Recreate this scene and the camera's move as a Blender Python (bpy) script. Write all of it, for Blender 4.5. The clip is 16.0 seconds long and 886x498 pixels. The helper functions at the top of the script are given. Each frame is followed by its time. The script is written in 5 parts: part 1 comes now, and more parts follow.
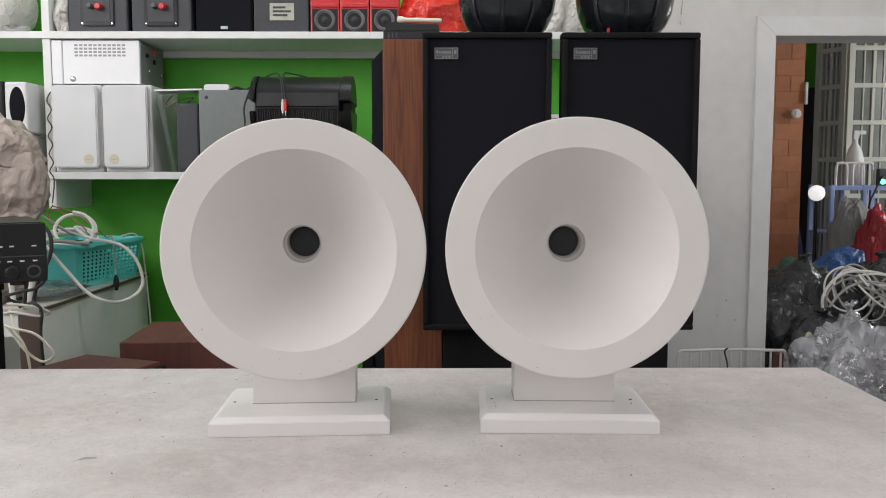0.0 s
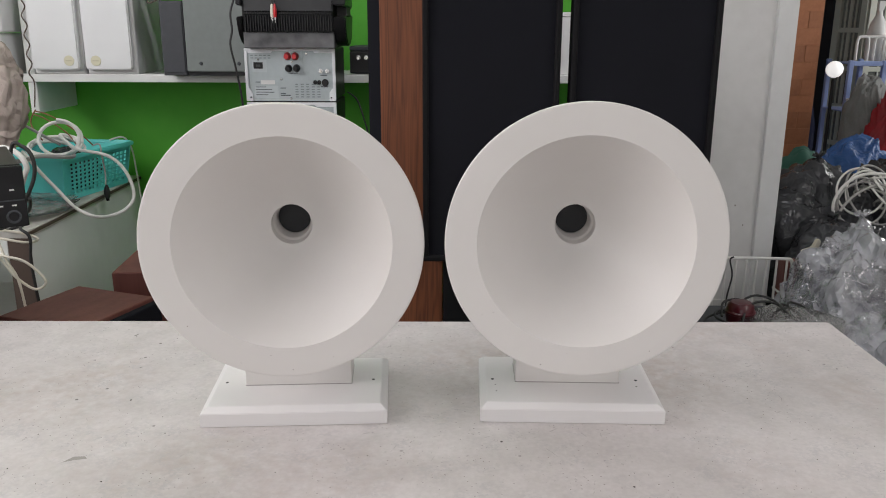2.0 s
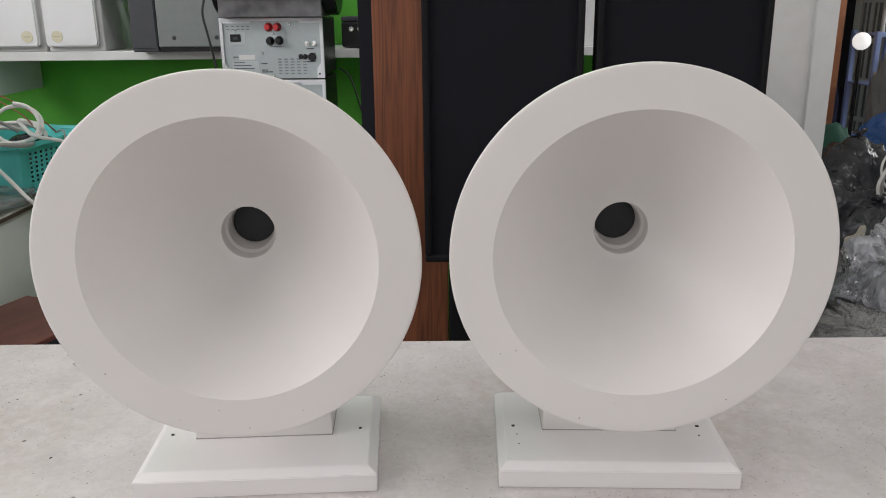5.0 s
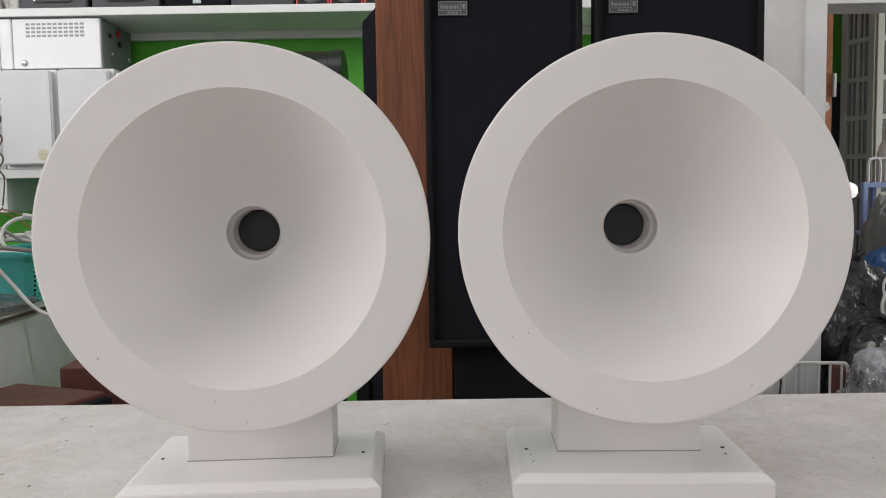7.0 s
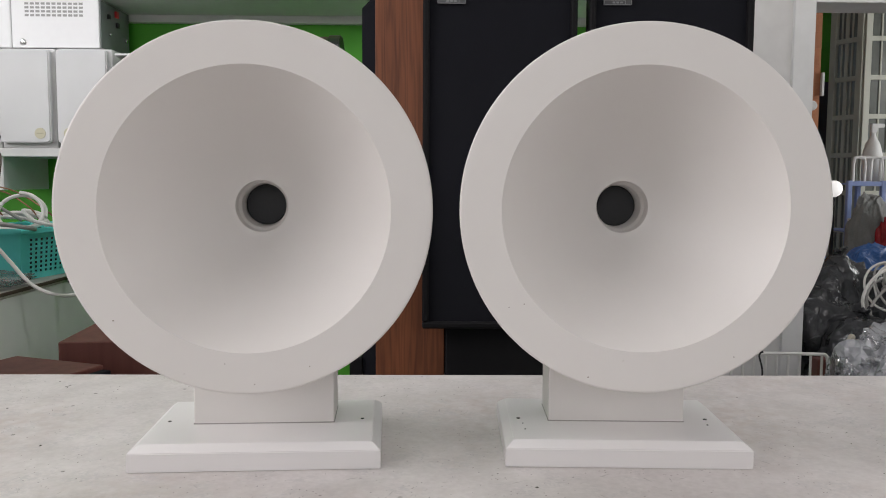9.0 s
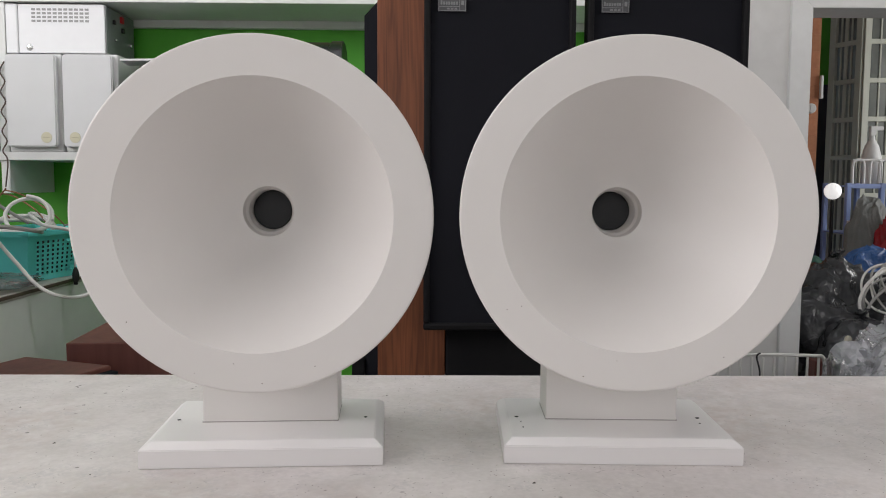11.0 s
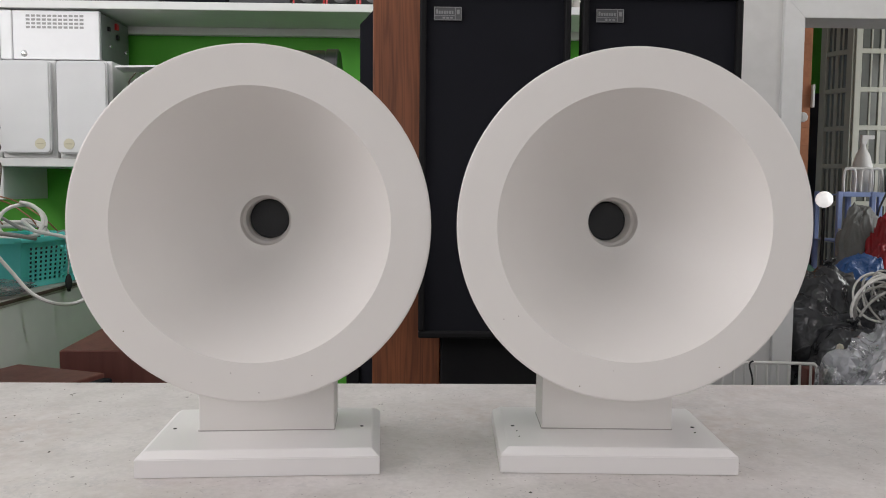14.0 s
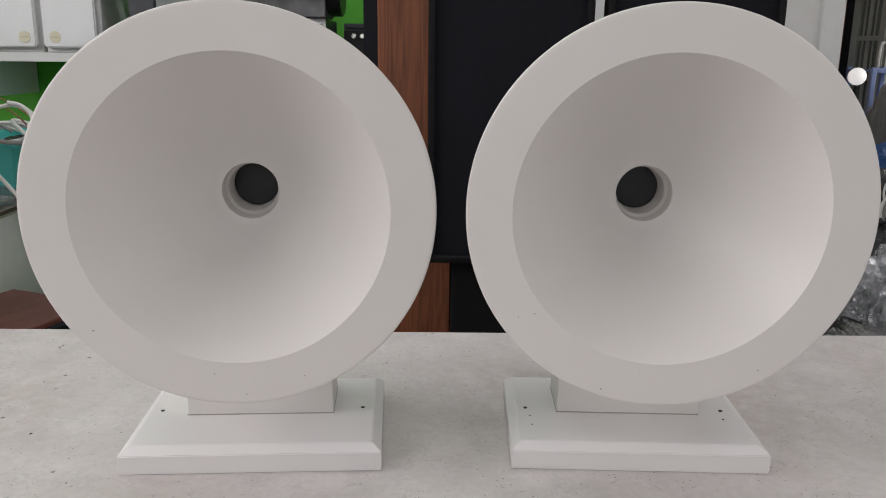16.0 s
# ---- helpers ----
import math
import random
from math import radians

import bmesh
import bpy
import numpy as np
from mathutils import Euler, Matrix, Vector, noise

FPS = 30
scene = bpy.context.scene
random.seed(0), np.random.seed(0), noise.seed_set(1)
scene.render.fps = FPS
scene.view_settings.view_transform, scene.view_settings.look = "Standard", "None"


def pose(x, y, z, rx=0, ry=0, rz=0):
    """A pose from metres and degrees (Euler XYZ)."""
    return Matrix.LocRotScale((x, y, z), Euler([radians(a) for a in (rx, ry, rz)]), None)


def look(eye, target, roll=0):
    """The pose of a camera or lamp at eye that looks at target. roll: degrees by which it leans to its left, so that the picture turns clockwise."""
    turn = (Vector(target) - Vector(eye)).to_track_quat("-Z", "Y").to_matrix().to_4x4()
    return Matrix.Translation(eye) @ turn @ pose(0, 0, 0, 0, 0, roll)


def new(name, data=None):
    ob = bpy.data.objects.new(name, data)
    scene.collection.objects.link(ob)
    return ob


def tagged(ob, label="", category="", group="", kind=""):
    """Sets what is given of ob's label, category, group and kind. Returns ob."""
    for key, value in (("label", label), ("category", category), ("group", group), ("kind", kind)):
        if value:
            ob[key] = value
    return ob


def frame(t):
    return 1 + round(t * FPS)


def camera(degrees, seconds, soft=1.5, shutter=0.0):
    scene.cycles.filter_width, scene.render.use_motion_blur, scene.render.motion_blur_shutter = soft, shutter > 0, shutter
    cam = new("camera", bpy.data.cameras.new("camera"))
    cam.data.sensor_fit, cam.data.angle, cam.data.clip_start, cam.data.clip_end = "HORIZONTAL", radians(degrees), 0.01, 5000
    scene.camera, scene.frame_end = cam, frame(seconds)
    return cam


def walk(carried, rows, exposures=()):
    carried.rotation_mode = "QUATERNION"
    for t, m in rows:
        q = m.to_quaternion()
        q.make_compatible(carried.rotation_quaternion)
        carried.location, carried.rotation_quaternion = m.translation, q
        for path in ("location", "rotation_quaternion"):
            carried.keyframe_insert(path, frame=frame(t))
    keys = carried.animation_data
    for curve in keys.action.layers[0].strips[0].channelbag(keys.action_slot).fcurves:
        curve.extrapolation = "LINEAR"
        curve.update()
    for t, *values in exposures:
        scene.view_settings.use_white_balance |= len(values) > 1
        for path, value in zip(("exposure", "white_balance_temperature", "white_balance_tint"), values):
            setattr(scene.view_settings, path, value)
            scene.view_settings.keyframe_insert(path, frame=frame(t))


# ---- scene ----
cam = camera(57.3, 16.0, soft=1.0)
PATH = [
    (0, (0.0, 0.0, 1.129), (0.0153, 1.9919, 0.953), 0.0),
    (0.5, (-0.0001, 0.0492, 1.187), (0.0242, 2.0284, 0.903), 0.4),
    (1, (0.0021, 0.0771, 1.234), (0.025, 2.0383, 0.844), 0.4),
    (1.5, (0.0016, 0.0962, 1.276), (0.0143, 2.0422, 0.813), 0.3),
    (2, (0.0048, 0.112, 1.301), (0.0142, 2.0412, 0.772), 0.2),
    (2.5, (0.0028, 0.1372, 1.311), (0.0154, 2.0561, 0.746), 0.1),
    (3, (0.0004, 0.1705, 1.309), (0.0082, 2.0798, 0.715), -0.1),
    (3.2, (-0.0021, 0.1898, 1.308), (0.0025, 2.0963, 0.703), 0.0),
    (5.3, (0.0092, 0.3975, 1.233), (-0.003, 2.3204, 0.682), -0.9),
    (5.5, (0.0068, 0.3927, 1.198), (-0.0078, 2.3358, 0.724), -1.2),
    (6, (0.009, 0.3945, 1.134), (-0.0117, 2.3752, 0.856), -1.8),
    (6.5, (0.0002, 0.3852, 1.101), (-0.0095, 2.3771, 0.921), -1.4),
    (7, (-0.002, 0.3693, 1.072), (-0.0036, 2.3636, 0.923), -0.9),
    (7.5, (-0.0072, 0.3547, 1.055), (-0.0018, 2.3484, 0.901), -0.5),
    (8, (-0.0012, 0.3421, 1.046), (0.0153, 2.336, 0.888), -0.2),
    (8.5, (-0.009, 0.3317, 1.049), (0.0165, 2.3259, 0.892), 0.3),
    (9, (-0.0163, 0.3283, 1.057), (0.0132, 2.3211, 0.888), 0.3),
    (11.5, (-0.0162, 0.2912, 1.063), (0.0103, 2.2842, 0.902), 0.3),
    (12, (-0.0164, 0.2892, 1.064), (0.0152, 2.2828, 0.91), 0.2),
    (12.5, (-0.0142, 0.291, 1.065), (0.0264, 2.285, 0.914), 0.3),
    (13, (-0.0144, 0.289, 1.068), (0.0332, 2.2824, 0.917), 0.2),
    (13.5, (-0.0206, 0.2865, 1.068), (0.029, 2.2808, 0.919), 0.4),
    (14, (-0.021, 0.2946, 1.066), (0.0237, 2.2892, 0.917), 0.5),
    (14.5, (-0.0173, 0.3023, 1.064), (0.0323, 2.2965, 0.91), 0.6),
    (15, (-0.0168, 0.3474, 1.103), (0.0359, 2.3304, 0.846), 1.2),
    (15.5, (-0.0173, 0.3916, 1.148), (0.0127, 2.3533, 0.762), 1.3),
    (16, (-0.0134, 0.4163, 1.172), (-0.0001, 2.3573, 0.691), 0.6),
]
walk(cam, [(t, look(eye, target, roll)) for t, eye, target, roll in PATH],
     exposures=[(0, -0.13), (1.5, -0.17), (3.0, -0.18), (5.5, -0.2), (9, -0.22), (12.5, -0.24), (14.5, -0.25), (15.2, -0.33), (16, -0.38)])

# ---- world, sun, window light and added lamps ----
world = bpy.data.worlds.new("world")
scene.world = world
world.use_nodes = True
sky = world.node_tree.nodes.new("ShaderNodeTexSky")
sky.sky_type, sky.sun_disc, sky.sun_elevation, sky.sun_rotation = "NISHITA", False, radians(50), radians(200)
world.node_tree.nodes["Background"].inputs[1].default_value = 0.1
world.node_tree.links.new(sky.outputs[0], world.node_tree.nodes["Background"].inputs[0])
sun = new("sun", bpy.data.lights.new("sun", "SUN"))
sun.data.energy, sun.data.angle, sun.data.color = 2.0, radians(0.5), (1, 0.95, 0.88)
sun.matrix_world = look((-2, 4, 12), (0, -4.5, 0))


def area_lamp(name, where, aim, width, height, watts, colour):
    ob = new(name, bpy.data.lights.new(name, "AREA"))
    ob.data.shape, ob.data.size, ob.data.size_y = "RECTANGLE", width, height
    ob.data.energy, ob.data.color = watts, colour
    ob.matrix_world = look(where, aim)
    return ob


area_lamp("window_light_west", (-2.57, 0.35, 2.45), (0, 0.7, 0.9), 2.4, 1.2, 82, (1.0, 0.955, 0.96))
# unseen lamp added for cool light on the plinth backs and counter
area_lamp("window_light_west_far", (-2.57, 2.25, 2.35), (0, 1.6, 0.8), 0.9, 1.2, 7, (0.93, 0.965, 1.0))
area_lamp("shopfront_light", (-0.5, -2.97, 2.0), (0, 0.8, 1.0), 2.6, 1.3, 31, (1.0, 0.935, 0.925))
# unseen east lamp, added to lift the right side of the table
area_lamp("window_light_east", (2.67, 0.35, 2.45), (0, 0.55, 1.0), 2.4, 1.2, 32, (1.0, 0.948, 0.94))
# unseen tube added for the light falling on the plinths from behind and above
area_lamp("ceiling_tube_light", (0.05, 1.95, 3.20), (0.05, 1.94, 0), 1.2, 0.05, 18, (0.965, 0.955, 1.0))
# unseen lamp added to brighten the far room
area_lamp("far_room_light", (5.28, 5.2, 1.8), (3.0, 5.2, 1.6), 1.6, 1.4, 56, (1.0, 0.99, 0.97))


# ---- materials ----
def material(name, colour, rough=0.5, metal=0.0, second=None, grain=60, blotch=4, amount=0.35, bump=0.15, spread=0.06,
             alpha=1.0, glow=0.0, coat=0.0, stretch=(1, 1, 1), vary=0.0, spec=0.5):
    m = bpy.data.materials.new(name)
    m.use_nodes = True
    nt = m.node_tree
    b = nt.nodes["Principled BSDF"]
    b.inputs["Metallic"].default_value, b.inputs["Alpha"].default_value = metal, alpha
    b.inputs["Coat Weight"].default_value = coat
    b.inputs["Specular IOR Level"].default_value = spec
    second = second or tuple(c * 0.7 for c in colour)
    tc = nt.nodes.new("ShaderNodeTexCoord")
    mp = nt.nodes.new("ShaderNodeMapping")
    mp.inputs["Scale"].default_value = stretch
    nt.links.new(tc.outputs["Object"], mp.inputs[0])
    big = nt.nodes.new("ShaderNodeTexNoise")
    big.inputs["Scale"].default_value, big.inputs["Detail"].default_value = blotch, 5
    fine = nt.nodes.new("ShaderNodeTexNoise")
    fine.inputs["Scale"].default_value, fine.inputs["Detail"].default_value = grain, 3
    for n in (big, fine):
        nt.links.new(mp.outputs[0], n.inputs["Vector"])
    mix = nt.nodes.new("ShaderNodeMath")
    mix.operation = "MULTIPLY_ADD"
    mix.inputs[1].default_value = 0.4
    nt.links.new(fine.outputs[0], mix.inputs[0])
    half = nt.nodes.new("ShaderNodeMath")
    half.operation = "MULTIPLY"
    half.inputs[1].default_value = 0.6
    nt.links.new(big.outputs[0], half.inputs[0])
    nt.links.new(half.outputs[0], mix.inputs[2])
    ramp = nt.nodes.new("ShaderNodeMapRange")
    ramp.inputs[1].default_value, ramp.inputs[2].default_value = 0.36, 0.68
    ramp.inputs[4].default_value = amount
    nt.links.new(mix.outputs[0], ramp.inputs[0])
    col = nt.nodes.new("ShaderNodeMix")
    col.data_type = "RGBA"
    col.inputs[6].default_value, col.inputs[7].default_value = (*colour, 1), (*second, 1)
    nt.links.new(ramp.outputs[0], col.inputs[0])
    out = col.outputs[2]
    if vary:
        info = nt.nodes.new("ShaderNodeObjectInfo")
        rng = nt.nodes.new("ShaderNodeMapRange")
        rng.inputs[3].default_value, rng.inputs[4].default_value = 1 - vary, 1 + vary
        nt.links.new(info.outputs["Random"], rng.inputs[0])
        hsv = nt.nodes.new("ShaderNodeHueSaturation")
        nt.links.new(rng.outputs[0], hsv.inputs["Value"])
        nt.links.new(out, hsv.inputs["Color"])
        out = hsv.outputs[0]
    nt.links.new(out, b.inputs["Base Color"])
    rr = nt.nodes.new("ShaderNodeMapRange")
    rr.inputs[3].default_value, rr.inputs[4].default_value = max(0.02, rough - spread), min(1, rough + spread)
    nt.links.new(mix.outputs[0], rr.inputs[0])
    nt.links.new(rr.outputs[0], b.inputs["Roughness"])
    if bump:
        bp = nt.nodes.new("ShaderNodeBump")
        bp.inputs["Strength"].default_value, bp.inputs["Distance"].default_value = bump, 0.002
        nt.links.new(mix.outputs[0], bp.inputs["Height"])
        nt.links.new(bp.outputs[0], b.inputs["Normal"])
    if glow:
        b.inputs["Emission Color"].default_value, b.inputs["Emission Strength"].default_value = (*colour, 1), glow
    return m


def wood_material(name, light, dark, scale=1.0, rough=0.4):
    """Veneer with the grain running up along z."""
    m = material(name, light, rough, second=dark, amount=0.6, grain=130, blotch=20, stretch=(1, 1, 0.05), bump=0.08, spec=0.3)
    nt = m.node_tree
    wave = nt.nodes.new("ShaderNodeTexWave")
    wave.inputs["Scale"].default_value, wave.inputs["Distortion"].default_value = 11 * scale, 13 * scale
    wave.inputs["Detail"].default_value = 3
    mp = next(n for n in nt.nodes if n.type == "MAPPING")
    nt.links.new(mp.outputs[0], wave.inputs["Vector"])
    ramp = next(n for n in nt.nodes if n.type == "MAP_RANGE")
    add = nt.nodes.new("ShaderNodeMath")
    add.operation = "MULTIPLY_ADD"
    add.inputs[1].default_value = 0.26
    col = next(n for n in nt.nodes if n.type == "MIX")
    nt.links.new(wave.outputs[0], add.inputs[0])
    nt.links.new(ramp.outputs[0], add.inputs[2])
    nt.links.new(add.outputs[0], col.inputs[0])
    return m


def table_material():
    """Worn white laminate: grey clouding, brown stains, dark specks and fine scratches."""
    m = material("worn_white_laminate", (0.585, 0.547, 0.533), 0.52, second=(0.455, 0.420, 0.404), grain=150, blotch=16, amount=0.85, bump=0.05, spread=0.1)
    nt = m.node_tree
    b = nt.nodes["Principled BSDF"]
    tc = next(n for n in nt.nodes if n.type == "TEX_COORD")
    last = b.inputs["Base Color"].links[0].from_socket

    def layer(fac, colour, last):
        mx = nt.nodes.new("ShaderNodeMix")
        mx.data_type = "RGBA"
        mx.inputs[7].default_value = (*colour, 1)
        nt.links.new(last, mx.inputs[6])
        nt.links.new(fac, mx.inputs[0])
        return mx.outputs[2]

    def ranged(socket, a, c, top):
        r = nt.nodes.new("ShaderNodeMapRange")
        r.inputs[1].default_value, r.inputs[2].default_value, r.inputs[4].default_value = a, c, top
        nt.links.new(socket, r.inputs[0])
        return r.outputs[0]

    def times(a, c):
        k = nt.nodes.new("ShaderNodeMath")
        k.operation = "MULTIPLY"
        nt.links.new(a, k.inputs[0])
        nt.links.new(c, k.inputs[1])
        return k.outputs[0]

    def noise_tex(scale, detail=4, stretch=(1, 1, 1), turn=0):
        mp = nt.nodes.new("ShaderNodeMapping")
        mp.vector_type = "TEXTURE"
        mp.inputs["Scale"].default_value, mp.inputs["Rotation"].default_value = [1 / k for k in stretch], (0, 0, turn)
        nt.links.new(tc.outputs["Object"], mp.inputs[0])
        n = nt.nodes.new("ShaderNodeTexNoise")
        n.inputs["Scale"].default_value, n.inputs["Detail"].default_value = scale, detail
        nt.links.new(mp.outputs[0], n.inputs["Vector"])
        return n.outputs[0]

    stain = times(ranged(noise_tex(3.2), 0.48, 0.70, 0.6), ranged(noise_tex(55, 6), 0.35, 0.7, 1.0))
    last = layer(stain, (0.40, 0.32, 0.28), last)
    wipe = ranged(noise_tex(14, 5, (0.6, 1, 1), 0.3), 0.56, 0.75, 0.25)
    last = layer(wipe, (0.43, 0.42, 0.40), last)
    vor = nt.nodes.new("ShaderNodeTexVoronoi")
    vor.inputs["Scale"].default_value = 24
    nt.links.new(tc.outputs["Object"], vor.inputs["Vector"])
    speck = times(ranged(vor.outputs["Distance"], 0.075, 0.045, 0.9), ranged(noise_tex(7), 0.45, 0.52, 1.0))
    last = layer(speck, (0.10, 0.085, 0.075), last)
    vor2 = nt.nodes.new("ShaderNodeTexVoronoi")
    vor2.inputs["Scale"].default_value = 120
    nt.links.new(tc.outputs["Object"], vor2.inputs["Vector"])
    speck2 = times(ranged(vor2.outputs["Distance"], 0.14, 0.08, 0.8), ranged(noise_tex(11), 0.46, 0.54, 1.0))
    last = layer(speck2, (0.16, 0.13, 0.11), last)
    for turn, thr in ((0.5, 0.715), (2.1, 0.72), (1.2, 0.72)):
        scr = times(ranged(noise_tex(150, 2, (0.2, 1, 1), turn), thr, thr + 0.04, 0.55), ranged(noise_tex(5 + turn), 0.50, 0.6, 1.0))
        last = layer(scr, (0.27, 0.25, 0.23), last)
    veil = times(ranged(noise_tex(26, 7), 0.47, 0.66, 0.6), ranged(noise_tex(230, 3), 0.42, 0.60, 1.0))
    last = layer(veil, (0.42, 0.40, 0.40), last)
    for turn, colour in ((0.9, (0.36, 0.25, 0.20)), (2.6, (0.38, 0.36, 0.34))):
        wave = nt.nodes.new("ShaderNodeTexNoise")
        wave.noise_type = "RIDGED_MULTIFRACTAL"
        wave.inputs["Scale"].default_value, wave.inputs["Detail"].default_value = 9 + turn, 2
        mp = nt.nodes.new("ShaderNodeMapping")
        mp.inputs["Rotation"].default_value, mp.inputs["Location"].default_value = (0, 0, turn), (turn, 2 * turn, 0)
        nt.links.new(tc.outputs["Object"], mp.inputs[0])
        nt.links.new(mp.outputs[0], wave.inputs["Vector"])
        crack = times(ranged(wave.outputs[0], 0.90, 0.97, 0.6), ranged(noise_tex(6 + turn, 5), 0.47, 0.60, 1.0))
        last = layer(crack, colour, last)
    nt.links.new(last, b.inputs["Base Color"])
    return m


HORN_WHITE = material("satin_white_paint", (0.672, 0.645, 0.618), 0.45, second=(0.632, 0.603, 0.576), grain=25, blotch=5, amount=0.5, bump=0.02)
BASE_WHITE = material("gloss_white_paint", (0.70, 0.678, 0.668), 0.32, second=(0.665, 0.643, 0.632), spread=0.01, grain=30, blotch=6, amount=0.3, bump=0.008)
TABLE_TOP = table_material()
GREEN = material("green_wall_paint", (0.092, 0.43, 0.03), 0.6, second=(0.066, 0.35, 0.022), grain=18, blotch=2, amount=0.6)
WHITE_WALL = material("white_wall_paint", (0.60, 0.59, 0.575), 0.65, second=(0.49, 0.48, 0.465), grain=20, blotch=2.5, amount=0.6)
WHITE_TRIM = material("white_gloss_trim", (0.64, 0.64, 0.63), 0.4, second=(0.53, 0.525, 0.51), grain=30, blotch=5, amount=0.5)
SHELF_WHITE = material("white_shelf_board", (0.74, 0.75, 0.73), 0.45, second=(0.64, 0.65, 0.63), grain=30, blotch=5, amount=0.5)
CEILING = material("ceiling_paint", (0.82, 0.83, 0.84), 0.8, grain=15, blotch=2)
FLOOR = material("grey_floor_tile", (0.30, 0.29, 0.27), 0.4, second=(0.22, 0.21, 0.2), grain=14, blotch=2)
BLACK_CLOTH = material("black_grille_cloth", (0.0055, 0.0058, 0.0086), 0.9, second=(0.008, 0.0083, 0.0122), spec=0.2, grain=500, blotch=8, amount=0.8, bump=0.3)
BLACK_WOOD = material("black_ash_veneer", (0.006, 0.006, 0.007), 0.6, second=(0.009, 0.0085, 0.009), spec=0.12, grain=120, blotch=6, amount=0.8, bump=0.1, stretch=(1, 1, 0.1))
BLACK_PLASTIC = material("black_plastic", (0.008, 0.008, 0.009), 0.36, second=(0.014, 0.014, 0.015), spec=0.3, grain=90, blotch=8, amount=0.7, bump=0.08)
BLACK_RUBBER = material("black_rubber", (0.02, 0.02, 0.02), 0.6, second=(0.035, 0.034, 0.033), grain=60, blotch=7, amount=0.7)
ROUND_BLACK = material("glossy_black_paint", (0.012, 0.014, 0.017), 0.2, second=(0.02, 0.022, 0.025), grain=40, blotch=6)
WALNUT = wood_material("walnut_veneer", (0.215, 0.072, 0.030), (0.040, 0.013, 0.006), 2.3, 0.5)
MAHOGANY = wood_material("mahogany_veneer", (0.155, 0.058, 0.046), (0.10, 0.036, 0.029), 0.8, 0.5)
BROWN_CHIP = material("chipped_spot", (0.25, 0.21, 0.18), 0.7)
THROAT = material("driver_mesh", (0.014, 0.014, 0.015), 0.6, second=(0.008, 0.008, 0.009), grain=900, blotch=40, amount=0.9, bump=0.3)


# ---- building helpers ----
def thing(name, label, category, where=(0, 0, 0), rz=0.0, group="", kind=""):
    ob = new(name)
    ob.empty_display_size = 0.05
    ob.matrix_world = pose(*where, 0, 0, rz)
    return tagged(ob, label, category, group, kind)


def part(name, bm, mat, parent=None, label="", smooth=False, **tags):
    me = bpy.data.meshes.new(name)
    bmesh.ops.recalc_face_normals(bm, faces=bm.faces)
    bm.to_mesh(me)
    bm.free()
    me.materials.append(mat)
    if smooth:
        for p in me.polygons:
            p.use_smooth = True
        me.set_sharp_from_angle(angle=radians(38))
    ob = new(name, me)
    if parent is not None:
        ob.parent = parent
    return tagged(ob, label, **tags)


def box(x0, x1, y0, y1, z0, z1, bevel=0.0, segments=2, bm=None):
    own = bmesh.new()
    bmesh.ops.create_cube(own, size=1)
    for v in own.verts:
        v.co = Vector((x0 + (v.co.x + 0.5) * (x1 - x0), y0 + (v.co.y + 0.5) * (y1 - y0), z0 + (v.co.z + 0.5) * (z1 - z0)))
    if bevel:
        bmesh.ops.bevel(own, geom=own.edges[:], offset=bevel, segments=segments, affect="EDGES", profile=0.5)
    return join(bm, own)


def join(bm, own):
    """Adds own to bm, or gives own itself where there is no bm."""
    if bm is None:
        return own
    tmp = bpy.data.meshes.new("tmp")
    own.to_mesh(tmp)
    own.free()
    bm.from_mesh(tmp)
    bpy.data.meshes.remove(tmp)
    return bm


def lathe(profile, segments=64, axis="Y", at=(0, 0, 0), closed=False, bm=None):
    """Turns (radius, along) pairs round an axis through at."""
    own = bmesh.new()
    rings = []
    for r, h in profile:
        ring = []
        for i in range(segments if r > 1e-6 else 1):
            a = 2 * math.pi * i / segments
            p, q = r * math.cos(a), r * math.sin(a)
            co = {"Y": (p, h, q), "Z": (p, q, h), "X": (h, p, q)}[axis]
            ring.append(own.verts.new(Vector(co) + Vector(at)))
        rings.append(ring)
    pairs = list(zip(rings, rings[1:])) + ([(rings[-1], rings[0])] if closed else [])
    for a, c in pairs:
        for i in range(segments):
            j = (i + 1) % segments
            if len(a) == 1 and len(c) == 1:
                continue
            if len(a) == 1:
                own.faces.new((a[0], c[j], c[i]))
            elif len(c) == 1:
                own.faces.new((a[i], a[j], c[0]))
            else:
                own.faces.new((a[i], a[j], c[j], c[i]))
    return join(bm, own)


def cylinder(r, a, c, segments=24, bevel=0.0, bm=None, axis="Y", at=(0, 0, 0)):
    b = min(bevel, r * 0.5, abs(c - a) * 0.4)
    s = 1 if c > a else -1
    prof = [(0, a), (r - b, a), (r, a + b * s), (r, c - b * s), (r - b, c), (0, c)] if b else [(0, a), (r, a), (r, c), (0, c)]
    return lathe(prof, segments, axis, at, bm=bm)


def smooth_line(points, steps=8, loop=False):
    pts = [Vector(p) for p in points]
    n = len(pts)
    out = []
    for i in range(n if loop else n - 1):
        p = [pts[(i + k) % n] if loop else pts[min(max(i + k, 0), n - 1)] for k in (-1, 0, 1, 2)]
        for s in range(steps):
            t = s / steps
            out.append(0.5 * (2 * p[1] + (p[2] - p[0]) * t + (2 * p[0] - 5 * p[1] + 4 * p[2] - p[3]) * t * t
                              + (3 * p[1] - p[0] - 3 * p[2] + p[3]) * t ** 3))
    if not loop:
        out.append(pts[-1])
    return out


